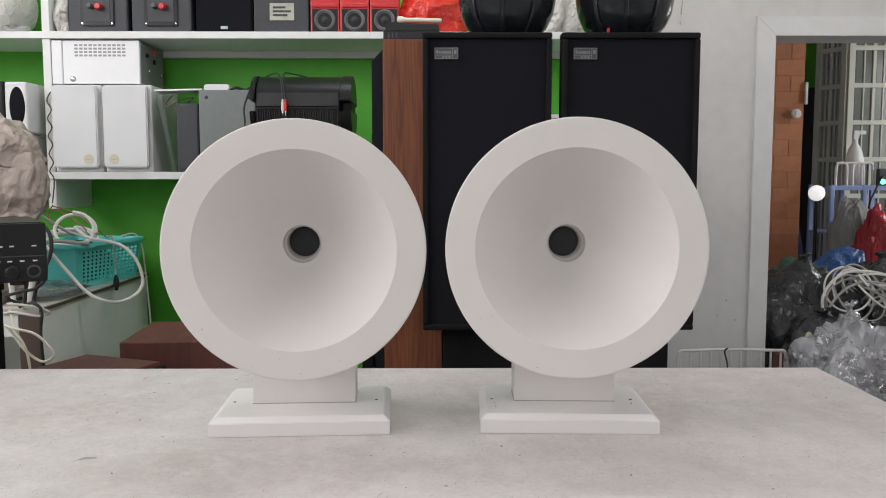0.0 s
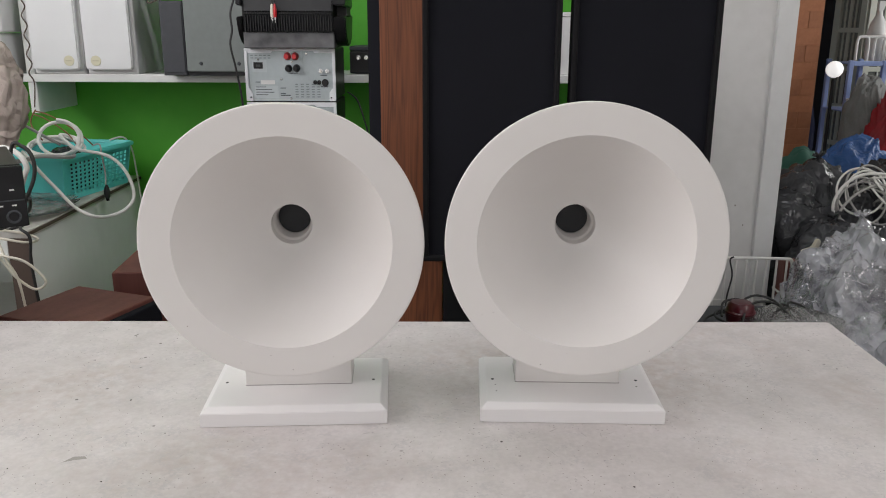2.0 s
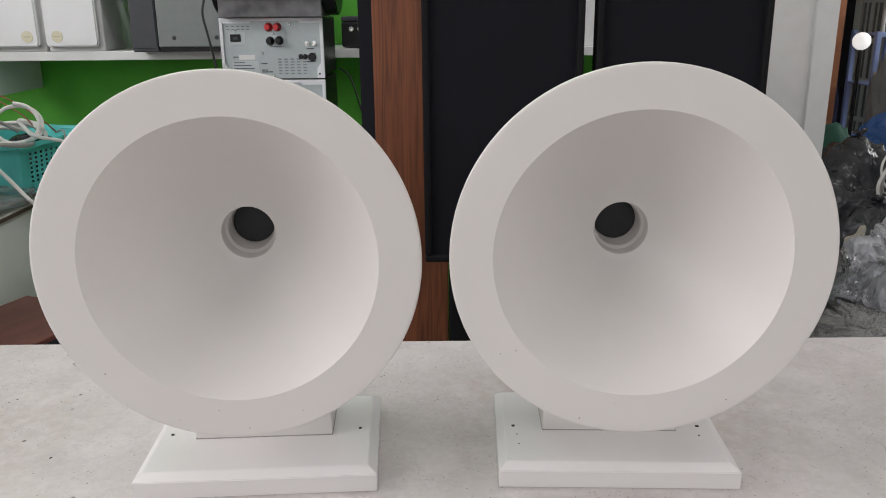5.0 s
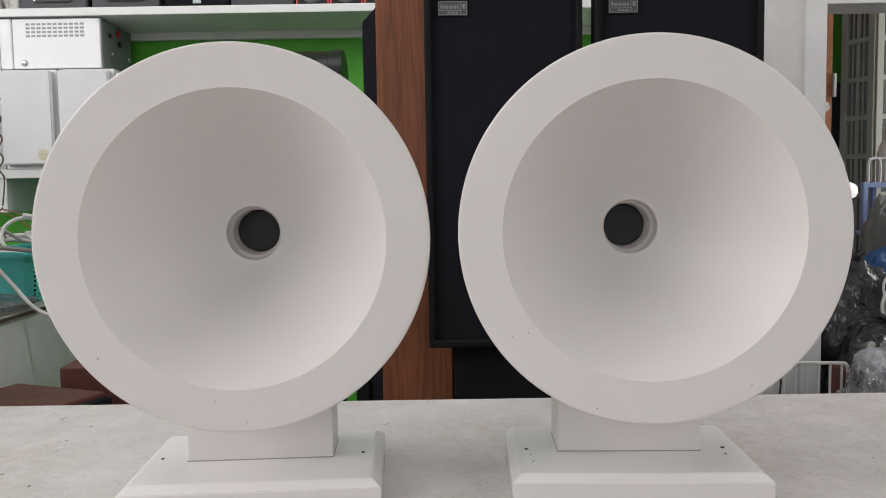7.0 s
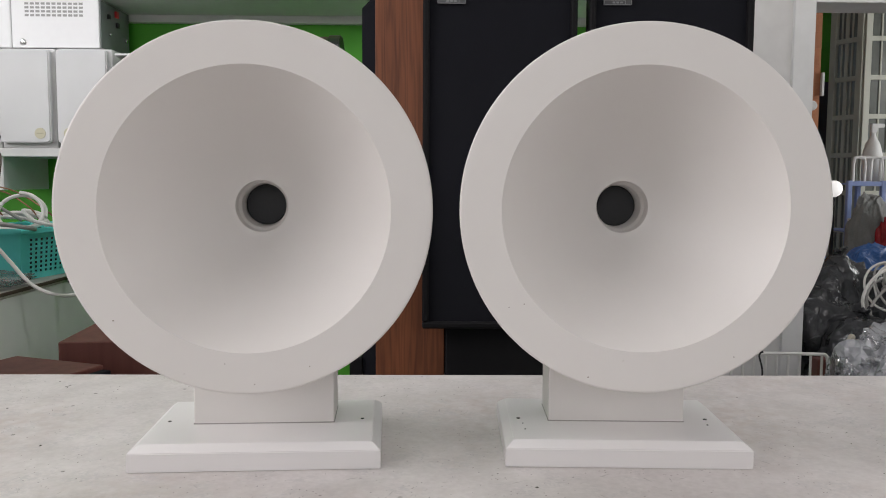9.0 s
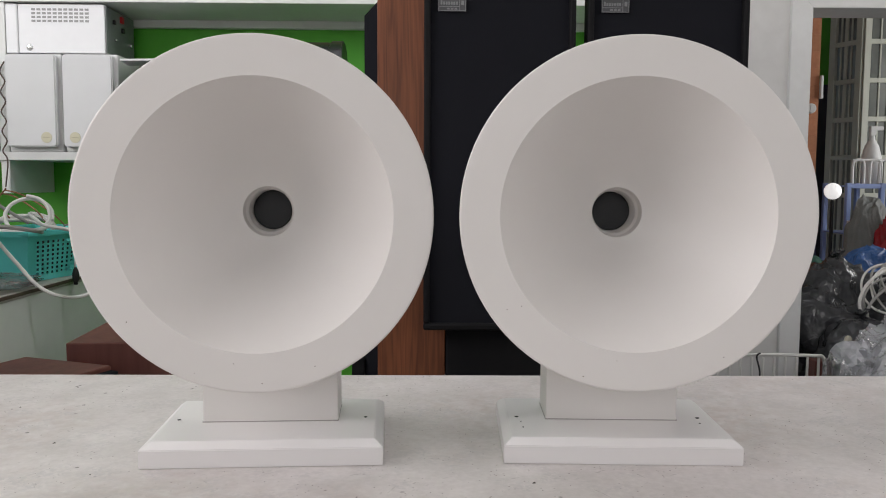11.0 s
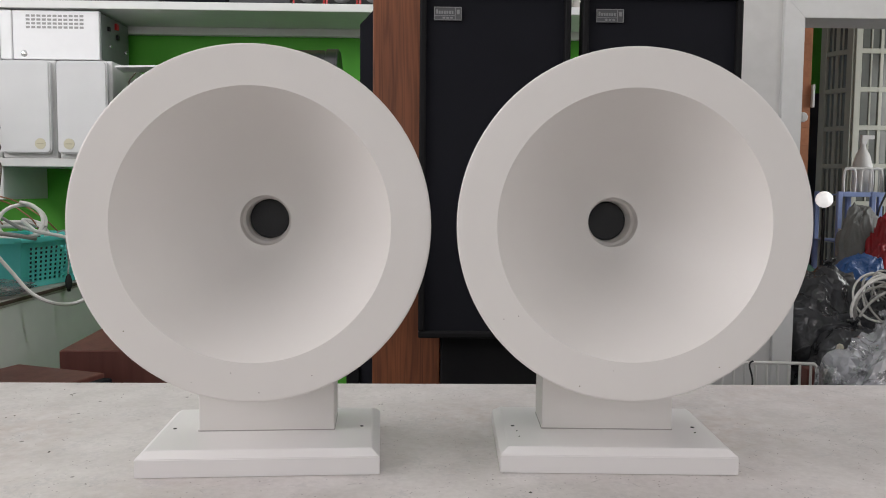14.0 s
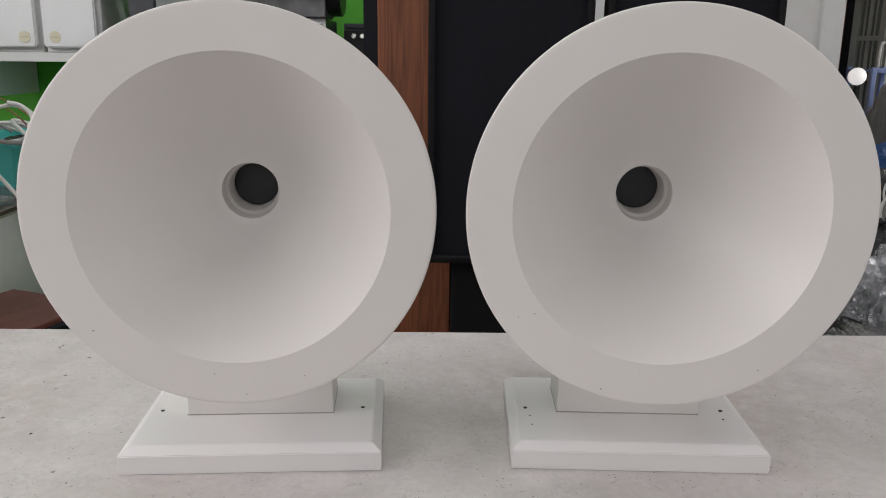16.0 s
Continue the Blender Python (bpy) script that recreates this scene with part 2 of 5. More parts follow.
def tube(points, r, segments=8, steps=8, loop=False, bm=None):
    line = smooth_line(points, steps, loop)
    own = bmesh.new()
    rings, side = [], None
    n = len(line)
    for i, p in enumerate(line):
        a = line[(i - 1) % n] if loop else line[max(i - 1, 0)]
        c = line[(i + 1) % n] if loop else line[min(i + 1, n - 1)]
        d = (c - a).normalized()
        side = d.orthogonal().normalized() if side is None else (side - d * side.dot(d)).normalized()
        up = d.cross(side)
        rings.append([own.verts.new(p + r * (math.cos(2 * math.pi * k / segments) * side + math.sin(2 * math.pi * k / segments) * up))
                      for k in range(segments)])
    for a, c in list(zip(rings, rings[1:])) + ([(rings[-1], rings[0])] if loop else []):
        for k in range(segments):
            j = (k + 1) % segments
            own.faces.new((a[k], a[j], c[j], c[k]))
    if not loop:
        own.faces.new(rings[0][::-1])
        own.faces.new(rings[-1])
    return join(bm, own)


def slab(name, x0, x1, y0, y1, z0, z1, mat, label="", bevel=0.0):
    return part(name, box(x0, x1, y0, y1, z0, z1, bevel), mat, None, label, kind="structure")


# ---- the room ----
slab("floor", -2.8, 5.5, -3.2, 9.0, -0.1, 0.0, FLOOR, "grey tiled workshop floor")
slab("ceiling", -2.8, 5.5, -3.2, 9.0, 3.3, 3.4, CEILING, "white painted ceiling")
slab("wall_north_green", -2.6, 0.72, 3.12, 3.24, 0, 3.3, GREEN, "bright green painted wall behind the shelves")
slab("wall_north_white", 0.72, 1.200, 3.10, 3.24, 0, 3.3, WHITE_WALL, "scuffed white wall beside the opening")
slab("wall_north_header", 1.200, 2.9, 3.10, 3.24, 1.73, 3.3, WHITE_WALL, "white wall above the opening")
slab("wall_north_east", 2.35, 2.9, 3.10, 3.24, 0, 1.73, WHITE_WALL, "white wall beyond the opening")
scuff = material("wall_scuff", (0.24, 0.22, 0.20), 0.8)
for x, z, w, h in ((1.118, 0.652, 0.005, 0.006), (1.155, 0.575, 0.003, 0.007), (1.085, 0.59, 0.002, 0.012), (0.916, 1.735, 0.0022, 0.03), (0.919, 1.765, 0.0018, 0.025), (0.913, 1.70, 0.0018, 0.012)):
    m = part("scuff_mark", box(x, x + w, 3.0985, 3.1002, z, z + h), scuff, bpy.data.objects["wall_north_white"])
# west wall with its window opening, and a second one added for light
slab("wall_west_below", -2.8, -2.6, -3.2, 3.24, 0, 1.8, WHITE_WALL, "white wall under an unseen window opening")
slab("wall_west_above", -2.8, -2.6, -3.2, 3.24, 3.1, 3.3, WHITE_WALL, "white wall over an unseen window opening")
slab("wall_west_near", -2.8, -2.6, -3.2, -0.95, 1.8, 3.1, WHITE_WALL, "white wall beside an unseen window opening")
slab("wall_west_post", -2.8, -2.6, 1.65, 1.78, 1.8, 3.1, WHITE_WALL, "white post between a window and an added opening")
slab("wall_west_far", -2.8, -2.6, 2.72, 3.24, 1.8, 3.1, WHITE_WALL, "white wall beside an unseen window opening")
# east wall, out of view; its opening is made up for the fill lamp
slab("wall_east_below", 2.7, 2.9, -3.2, 3.10, 0, 1.8, WHITE_WALL, "white workshop wall under an added opening")
slab("wall_east_above", 2.7, 2.9, -3.2, 3.10, 3.1, 3.3, WHITE_WALL, "white workshop wall over an added opening")
slab("wall_east_near", 2.7, 2.9, -3.2, -0.95, 1.8, 3.1, WHITE_WALL, "white workshop wall beside an added opening")
slab("wall_east_far", 2.7, 2.9, 1.65, 3.10, 1.8, 3.1, WHITE_WALL, "white workshop wall beside an added opening")
slab("wall_south_west", -2.6, -1.85, -3.2, -3.0, 0, 3.3, WHITE_WALL, "white wall beside the shop front")
slab("wall_south_east", 1.85, 2.7, -3.2, -3.0, 0, 3.3, WHITE_WALL, "white wall beside the shop front")
slab("wall_south_header", -1.85, 1.85, -3.2, -3.0, 2.7, 3.3, WHITE_WALL, "white wall over the shop front")
slab("ground", -60, 60, -60, -3.2, -0.2, -0.1, FLOOR, "grey pavement outside the shop front")


def mitred_frame(x0, x1, z0, z1, wide, deep, y):
    """Jambs and head of the opening, with a stepped face."""
    out = []
    for name, poly in (("jamb", ((x0, z0), (x0 + wide, z0), (x0 + wide, z1 - wide), (x0, z1))),
                       ("head", ((x0, z1), (x0 + wide, z1 - wide), (x1 - wide, z1 - wide), (x1, z1))),
                       ("jamb", ((x1 - wide, z0), (x1, z0), (x1, z1), (x1 - wide, z1 - wide)))):
        bm = bmesh.new()
        front = [bm.verts.new((x, y, z)) for x, z in poly]
        back = [bm.verts.new((x, y + deep, z)) for x, z in poly]
        bm.faces.new(front)
        bm.faces.new(back[::-1])
        for i in range(4):
            j = (i + 1) % 4
            bm.faces.new((front[i], back[i], back[j], front[j]))
        bmesh.ops.bevel(bm, geom=bm.edges[:], offset=0.0014, segments=2, affect="EDGES")
        out.append((name, bm))
    return out


door_1 = thing("door_1", "open doorway with a white painted mitred frame", "doorway", kind="structure")
for nm, bm in mitred_frame(1.200, 2.35, 0.0, 1.728, 0.071, 0.17, 3.082):
    part(nm, bm, WHITE_TRIM, door_1)

# fixture made up to go with the added overhead lamp, out of view
tube_lamp = thing("ceiling_tube_lamp", "unseen white tube lamp added under the ceiling for light from behind", "ceiling lamp", (0.05, 1.95, 3.3))
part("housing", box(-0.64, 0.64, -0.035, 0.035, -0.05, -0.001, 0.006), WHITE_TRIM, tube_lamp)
part("tube", cylinder(0.013, -0.6, 0.6, 16, 0.002, axis="X", at=(0, 0, -0.07)), material("added_tube_glow", (1.0, 1.0, 1.0), 0.4, glow=1.5, bump=0), tube_lamp, "glowing tube of the added lamp", smooth=True)
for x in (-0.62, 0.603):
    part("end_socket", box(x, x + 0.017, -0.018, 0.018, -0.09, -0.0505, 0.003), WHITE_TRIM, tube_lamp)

# ---- the work table ----
table = thing("work_table", "long work table with a worn, stained white laminate top", "table", (0, 0, 0))
part("tabletop", box(-1.22, 0.762, 0.62, 1.592, 0.722, 0.75, 0.003), TABLE_TOP, table)
part("apron", box(-1.17, 0.71, 0.68, 1.54, 0.64, 0.722, 0.003), SHELF_WHITE, table)
for x in (-1.15, 0.64):
    for y in (0.70, 1.46):
        part("leg", box(x, x + 0.06, y, y + 0.06, 0.0, 0.64, 0.004), SHELF_WHITE, table)


# ---- the two horns ----
SEALANT = material("grey_sealant", (0.35, 0.33, 0.31), 0.7)


def horn_stand(where, rz, centre, lean, turn, neck_x, holes, label):
    """A round waveguide on a neck and a bevelled plinth; the origin is the middle of the plinth's front foot, centre the middle of the mouth."""
    root = thing("horn_loudspeaker", label, "horn speaker", where, rz, "pair of white horns on the table")
    w, d, h, lip, cham = 0.1325, 0.186, 0.0275, 0.0203, 0.0095
    bm = bmesh.new()
    rings = []
    for inset, z in ((0, 0), (0, lip), (cham, h)):
        rings.append([bm.verts.new(c) for c in ((-w + inset, inset, z), (w - inset, inset, z), (w - inset, d - inset, z), (-w + inset, d - inset, z))])
    bm.faces.new(rings[0][::-1])
    bm.faces.new(rings[2])
    for a, c in zip(rings, rings[1:]):
        for i in range(4):
            bm.faces.new((a[i], a[(i + 1) % 4], c[(i + 1) % 4], c[i]))
    bmesh.ops.bevel(bm, geom=bm.edges[:], offset=0.0008, segments=2, affect="EDGES")
    plinth = part("plinth", bm, BASE_WHITE, root)
    for x, y, r in holes:
        part("screw_hole", cylinder(r, h - 0.002, h + 0.0006, 12, axis="Z", at=(x, y, 0)), BLACK_RUBBER, plinth, "dark screw hole")
    n0, n1 = neck_x
    part("neck", box(n0, n1, 0.079, 0.148, h - 0.001, 0.222, 0.0012), HORN_WHITE, root)
    part("glue_joint", box(n0 - 0.0005, n1 + 0.0005, 0.0785, 0.1485, h - 0.0005, h + 0.0012), SEALANT, root, "thin grimy joint line")
    # waveguide: flat rim, deep dished mouth, stepped throat
    R, r0, rt, depth, screen = 0.1843, 0.1423, 0.0294, 0.117, 0.1627
    prof = [(R - 0.0035, 0.0085), (R - 0.0008, 0.0065), (R, 0.005), (R, 0.0022), (R - 0.0006, 0.0007), (R - 0.0018, 0.0001), (R - 0.003, 0.0)]
    prof += [(R - 0.006, 0.0), (r0 + 0.004, 0.0), (r0, 0.0)]
    for i in range(1, 33):
        f = i / 32
        prof.append((r0 + (rt - r0) * f, depth * (1 - (1 - f) ** 1.38)))
    prof += [(rt - 0.0004, depth + 0.0006), (rt - 0.0006, depth + 0.0165), (rt - 0.0012, depth + 0.0178), (rt - 0.0036, depth + 0.0195), (rt - 0.0042, depth + 0.0215),
             (rt - 0.0046, depth + 0.038), (rt - 0.0054, depth + 0.0395), (rt - 0.0056, screen + 0.002)]
    back = [(0.046, screen + 0.002), (0.050, depth + 0.020), (0.075, 0.118), (0.11, 0.093), (0.15, 0.052), (R - 0.012, 0.020)]
    horn = root.matrix_world.inverted() @ pose(*centre, lean, 0, turn)

    def seat(bm):
        bmesh.ops.transform(bm, matrix=horn, verts=bm.verts)
        return bm

    body = part("waveguide", seat(lathe(prof + back, 192, "Y", closed=True)), HORN_WHITE, root, smooth=True)
    drv = part("driver", seat(cylinder(0.0415, screen + 0.0025, screen + 0.050, 40, 0.004)), BLACK_PLASTIC, root, "black compression driver", smooth=True)
    rs = rt - 0.0060
    part("gasket", seat(lathe([(rs, screen - 0.0015), (rs - 0.0012, screen - 0.002), (rs - 0.0016, screen), (rs, screen)], 48, "Y", closed=True)), BLACK_RUBBER, drv, "black rubber ring", smooth=True)
    part("throat_screen", seat(cylinder(rs - 0.0014, screen - 0.0012, screen + 0.0003, 48)), THROAT, drv, "dark mesh screen in the throat", smooth=True)
    rnd = random.Random(round(where[0] * 1000))
    for _ in range(5):
        a, r = rnd.uniform(3.4, 5.6), rnd.uniform(r0 + 0.006, R - 0.006)
        part("paint_chip", seat(cylinder(rnd.uniform(0.0004, 0.0008), -0.0003, 0.0005, 7, at=(r * math.cos(a), 0, r * math.sin(a)))), BROWN_CHIP, body, "tiny dark chip in the paint")
    return root


horn_stand((-0.2015, 1.164, 0.75), 3.0, (-0.1982, 1.1276, 1.0259), 0.55, 4.24, (-0.0805, 0.0783),
           ((-0.111, 0.091, 0.0021), (0.1105, 0.0922, 0.0021)), "white horn loudspeaker with a dark throat, angled slightly inwards")
horn_stand((0.1973, 1.1725, 0.75), -1.85, (0.1960, 1.1277, 1.0282), -0.14, -1.94, (-0.0783, 0.0785),
           ((-0.1127, 0.088, 0.0022), (0.1069, 0.090, 0.0024), (-0.109, 0.068, 0.0008), (0.1035, 0.068, 0.0012), (-0.108, 0.046, 0.0009)), "white horn loudspeaker with a dark throat, facing the table edge")


# ---- tall speakers behind the table ----
BADGE_DARK = material("dark_badge_enamel", (0.05, 0.051, 0.055), 0.4)
BADGE_SILVER = material("worn_badge_silver", (0.19, 0.19, 0.195), 0.45, metal=0.3)


def tower(x0, x1, over0, over1, label):
    root = thing("floor_speaker", label, "speaker", (x0, 2.03, 0), 0, "pair of tall black speakers")
    w = x1 - x0
    part("cabinet", box(over0, w - over1, 0.045, 0.36, 0.0, 1.468, 0.003), BLACK_WOOD, root)
    frame_bm = bmesh.new()
    for a in ((0, w, 0.742, 0.757), (0, w, 1.470, 1.485), (0, 0.014, 0.757, 1.470), (w - 0.014, w, 0.757, 1.470)):
        box(a[0], a[1], 0.0, 0.044, a[2], a[3], 0.004, bm=frame_bm)
    grille = part("grille_frame", frame_bm, BLACK_WOOD, root)
    part("grille_cloth", box(0.014, w - 0.014, 0.012, 0.03, 0.757, 1.470), BLACK_CLOTH, grille)
    badge = part("badge", box(0.030, 0.088, 0.007, 0.012, 1.420, 1.448, 0.0012), BADGE_DARK, grille, "small dark badge with a silver outline")
    for a in ((0.030, 0.088, 1.4202, 1.4216), (0.030, 0.088, 1.4464, 1.4478), (0.030, 0.0314, 1.4216, 1.4464), (0.0866, 0.088, 1.4216, 1.4464), (0.074, 0.0752, 1.4216, 1.4464), (0.0314, 0.074, 1.4292, 1.4302)):
        part("badge_line", box(a[0], a[1], 0.0060, 0.0069, a[2], a[3]), BADGE_SILVER, badge, "thin silver line")
    for k in range(7):
        part("badge_mark", box(0.0345 + k * 0.0054, 0.0382 + k * 0.0054, 0.0062, 0.0069, 1.4335, 1.4335 + (0.0085 if k == 0 else 0.0062)), BADGE_SILVER, badge, "small silver mark")
    for k in range(3):
        part("badge_mark", box(0.048 + k * 0.008, 0.0535 + k * 0.008, 0.0062, 0.0069, 1.4235, 1.4270), BADGE_SILVER, badge, "small silver mark")
    part("badge_mark", box(0.0780, 0.0838, 0.0062, 0.0069, 1.4330, 1.4420), BADGE_SILVER, badge, "small silver mark")
    return root


tower(-0.035, 0.285, 0.0505, 0.012, "tall black speaker with a large black cloth grille")
tower(0.309, 0.652, 0.062, 0.05, "tall black speaker with a silver badge, beside the white wall")

walnut = thing("wood_speaker", "walnut-veneered speaker cabinet with a black grille, turned sideways", "speaker", (-0.138, 2.105, 0))
part("cabinet", box(0, 0.152, 0, 0.32, 0, 1.480, 0.002), WALNUT, walnut)
bm = box(-0.030, -0.001, 0.012, 0.31, 0.05, 1.455)
for v in bm.verts:
    if v.co.x < -0.02:
        v.co.y += 0.01 if v.co.y < 0.1 else -0.01
        v.co.z += -0.028 if v.co.z > 1 else 0.028
part("grille", bm, BLACK_CLOTH, walnut, "black cloth grille with chamfered edges")
part("foot_rail", box(-0.060, -0.031, 0.012, 0.31, 0.0, 0.66, 0.003), BLACK_WOOD, walnut)

# ---- shelves on the green wall ----
shelf = thing("wall_shelves", "white painted wall shelves with an upright post", "shelf", (0, 0, 0))
part("upper_board", box(-2.55, 0.70, 2.82, 3.118, 1.600, 1.624, 0.002), SHELF_WHITE, shelf)
part("lower_board", box(-2.55, 0.70, 2.82, 3.118, 1.122, 1.148, 0.002), SHELF_WHITE, shelf)
part("upright", box(-1.345, -1.318, 2.826, 3.118, 1.020, 1.122, 0.002), SHELF_WHITE, shelf)
part("upright", box(-1.345, -1.318, 2.826, 3.118, 1.148, 1.600, 0.002), SHELF_WHITE, shelf)
part("upright", box(-1.345, -1.318, 2.826, 3.118, 1.624, 2.2, 0.002), SHELF_WHITE, shelf)
part("batten", box(-1.317, 0.70, 3.09, 3.118, 1.575, 1.600, 0.002), SHELF_WHITE, shelf)


# ---- more materials ----
WHITE_PLASTIC = material("white_speaker_plastic", (0.70, 0.70, 0.695), 0.45, second=(0.62, 0.615, 0.605), grain=60, blotch=6, amount=0.6)
WHITE_CLOTH = material("white_grille_cloth", (0.69, 0.695, 0.695), 0.85, second=(0.60, 0.605, 0.605), grain=350, blotch=7, amount=0.7, bump=0.3)
WHITE_METAL = material("white_painted_metal", (0.79, 0.795, 0.80), 0.35, second=(0.73, 0.735, 0.74), grain=40, blotch=5, amount=0.5)
GREY_METAL = material("grey_painted_metal", (0.175, 0.195, 0.187), 0.45, second=(0.135, 0.152, 0.145), grain=50, blotch=5, amount=0.7)
DARK_GREY = material("dark_grey_plastic", (0.040, 0.043, 0.050), 0.55, second=(0.026, 0.029, 0.034), grain=60, blotch=5, amount=0.7)
SILVER = material("galvanised_panel", (0.42, 0.47, 0.48), 0.42, metal=0.35, second=(0.33, 0.37, 0.38), grain=80, blotch=9, amount=0.6)
BRIGHT_METAL = material("bright_metal", (0.7, 0.7, 0.69), 0.25, metal=0.9, grain=80, blotch=9)
RED_PLASTIC = material("red_plastic", (0.55, 0.02, 0.025), 0.35, second=(0.40, 0.012, 0.02), grain=50, blotch=6)
RED_FILM = material("red_bag_film", (0.72, 0.035, 0.02), 0.22, second=(0.55, 0.02, 0.015), grain=30, blotch=8, coat=0.3)
DEEP_RED_FILM = material("deep_red_film", (0.36, 0.012, 0.022), 0.25, second=(0.24, 0.008, 0.015), grain=30, blotch=8)
CREAM = material("cream_plastic", (0.70, 0.66, 0.55), 0.45, second=(0.58, 0.54, 0.44), grain=50, blotch=6)
SLOT_GREY = material("slot_grey", (0.34, 0.34, 0.335), 0.6)
LABEL_PAPER = material("white_label", (0.7, 0.7, 0.68), 0.6, grain=50, blotch=6)
FADED_LABEL = material("faded_label", (0.50, 0.49, 0.40), 0.55, second=(0.32, 0.31, 0.26), grain=40, blotch=30, amount=0.9)
GOLD_BADGE = material("pale_gold_badge", (0.60, 0.57, 0.42), 0.4, second=(0.5, 0.47, 0.33), grain=60, blotch=9)
TURQUOISE = material("turquoise_plastic", (0.15, 0.74, 0.70), 0.35, second=(0.12, 0.67, 0.63), grain=40, blotch=6, amount=0.5)
WHITE_CABLE = material("white_cable_sheath", (0.80, 0.79, 0.75), 0.4, second=(0.66, 0.645, 0.60), grain=40, blotch=9)
GREY_CABLE = material("grey_cable_sheath", (0.38, 0.37, 0.35), 0.45, second=(0.28, 0.27, 0.25), grain=40, blotch=9)
COPPER = material("copper_wire", (0.22, 0.085, 0.035), 0.4, metal=0.3, grain=60, blotch=9)
PAPER_BAG = material("crumpled_paper_bag", (0.47, 0.395, 0.35), 0.7, second=(0.34, 0.28, 0.245), grain=40, blotch=9, amount=0.8, bump=0.3)


def film_material(name, colour, cover, gloss, rough=0.09, scale=11):
    """Clear plastic film: mostly see-through, a milky share, and a gloss broken by ridged crinkles."""
    m = bpy.data.materials.new(name)
    m.use_nodes = True
    nt = m.node_tree
    nt.nodes.remove(nt.nodes["Principled BSDF"])
    out = nt.nodes["Material Output"]
    tc = nt.nodes.new("ShaderNodeTexCoord")

    def tex(kind, sc, detail):
        n = nt.nodes.new("ShaderNodeTexNoise")
        n.noise_type = kind
        n.inputs["Scale"].default_value, n.inputs["Detail"].default_value = sc, detail
        nt.links.new(tc.outputs["Object"], n.inputs["Vector"])
        return n.outputs[0]
    warp = nt.nodes.new("ShaderNodeMix")
    warp.data_type = "VECTOR"
    warp.inputs[0].default_value = 0.28
    shift = nt.nodes.new("ShaderNodeTexNoise")
    shift.inputs["Scale"].default_value, shift.inputs["Detail"].default_value = scale * 0.4, 3
    nt.links.new(tc.outputs["Object"], shift.inputs["Vector"])
    nt.links.new(tc.outputs["Object"], warp.inputs[4])
    nt.links.new(shift.outputs["Color"], warp.inputs[5])
    bp = None
    for sc, st in ((scale, 0.7), (scale * 2.3, 0.4)):
        vor = nt.nodes.new("ShaderNodeTexVoronoi")
        vor.feature = "F2"
        vor.inputs["Scale"].default_value = sc
        nt.links.new(warp.outputs[1], vor.inputs["Vector"])
        prev, bp = bp, nt.nodes.new("ShaderNodeBump")
        bp.inputs["Strength"].default_value, bp.inputs["Distance"].default_value = st, 0.5 / sc
        nt.links.new(vor.outputs["Distance"], bp.inputs["Height"])
        if prev:
            nt.links.new(prev.outputs[0], bp.inputs["Normal"])
    cloud = nt.nodes.new("ShaderNodeMapRange")
    cloud.inputs[1].default_value, cloud.inputs[2].default_value = 0.35, 0.68
    cloud.inputs[3].default_value, cloud.inputs[4].default_value = cover * 0.35, cover * 1.5
    nt.links.new(tex("FBM", 6, 4), cloud.inputs[0])
    clear = nt.nodes.new("ShaderNodeBsdfTransparent")
    milk = nt.nodes.new("ShaderNodeBsdfDiffuse")
    milk.inputs[0].default_value = (*colour, 1)
    shine = nt.nodes.new("ShaderNodeBsdfGlossy")
    shine.inputs["Roughness"].default_value = rough
    fr = nt.nodes.new("ShaderNodeFresnel")
    fr.inputs[0].default_value = 1.5
    lift = nt.nodes.new("ShaderNodeMath")
    lift.operation, lift.use_clamp = "MULTIPLY_ADD", True
    lift.inputs[1].default_value, lift.inputs[2].default_value = 1.2, gloss
    nt.links.new(fr.outputs[0], lift.inputs[0])
    for n in (milk, shine, fr):
        nt.links.new(bp.outputs[0], n.inputs["Normal"])
    a, c = nt.nodes.new("ShaderNodeMixShader"), nt.nodes.new("ShaderNodeMixShader")
    nt.links.new(cloud.outputs[0], a.inputs[0])
    nt.links.new(clear.outputs[0], a.inputs[1])
    nt.links.new(milk.outputs[0], a.inputs[2])
    nt.links.new(lift.outputs[0], c.inputs[0])
    nt.links.new(a.outputs[0], c.inputs[1])
    nt.links.new(shine.outputs[0], c.inputs[2])
    nt.links.new(c.outputs[0], out.inputs[0])
    return m


CLEAR_FILM = film_material("clear_plastic_film", (0.86, 0.86, 0.92), 0.36, 0.07, 0.09, 11)
THIN_FILM = film_material("thin_dusty_film", (0.80, 0.79, 0.77), 0.22, 0.0, 0.2, 24)
MILKY_FILM = material("milky_plastic_film", (0.68, 0.66, 0.62), 0.35, second=(0.52, 0.5, 0.46), grain=30, blotch=9, amount=0.8)
BLACK_FILM = material("black_bag_film", (0.022, 0.023, 0.026), 0.2, second=(0.07, 0.072, 0.078), grain=16, blotch=7, amount=0.8, spread=0.1, bump=0.05)
BLUE_FILM = material("blue_bag_film", (0.05, 0.16, 0.46), 0.35, second=(0.03, 0.11, 0.34), grain=30, blotch=9, amount=0.8)
GREEN_CLOTH = material("dark_green_cloth", (0.04, 0.14, 0.10), 0.8, grain=80, blotch=9)
GREY_CLOTH = material("grey_cloth", (0.25, 0.255, 0.25), 0.85, second=(0.17, 0.175, 0.17), grain=120, blotch=9, amount=0.8, bump=0.3)
BLUE_PLASTIC = material("pale_blue_plastic", (0.27, 0.35, 0.62), 0.4, second=(0.21, 0.28, 0.52), grain=40, blotch=6)
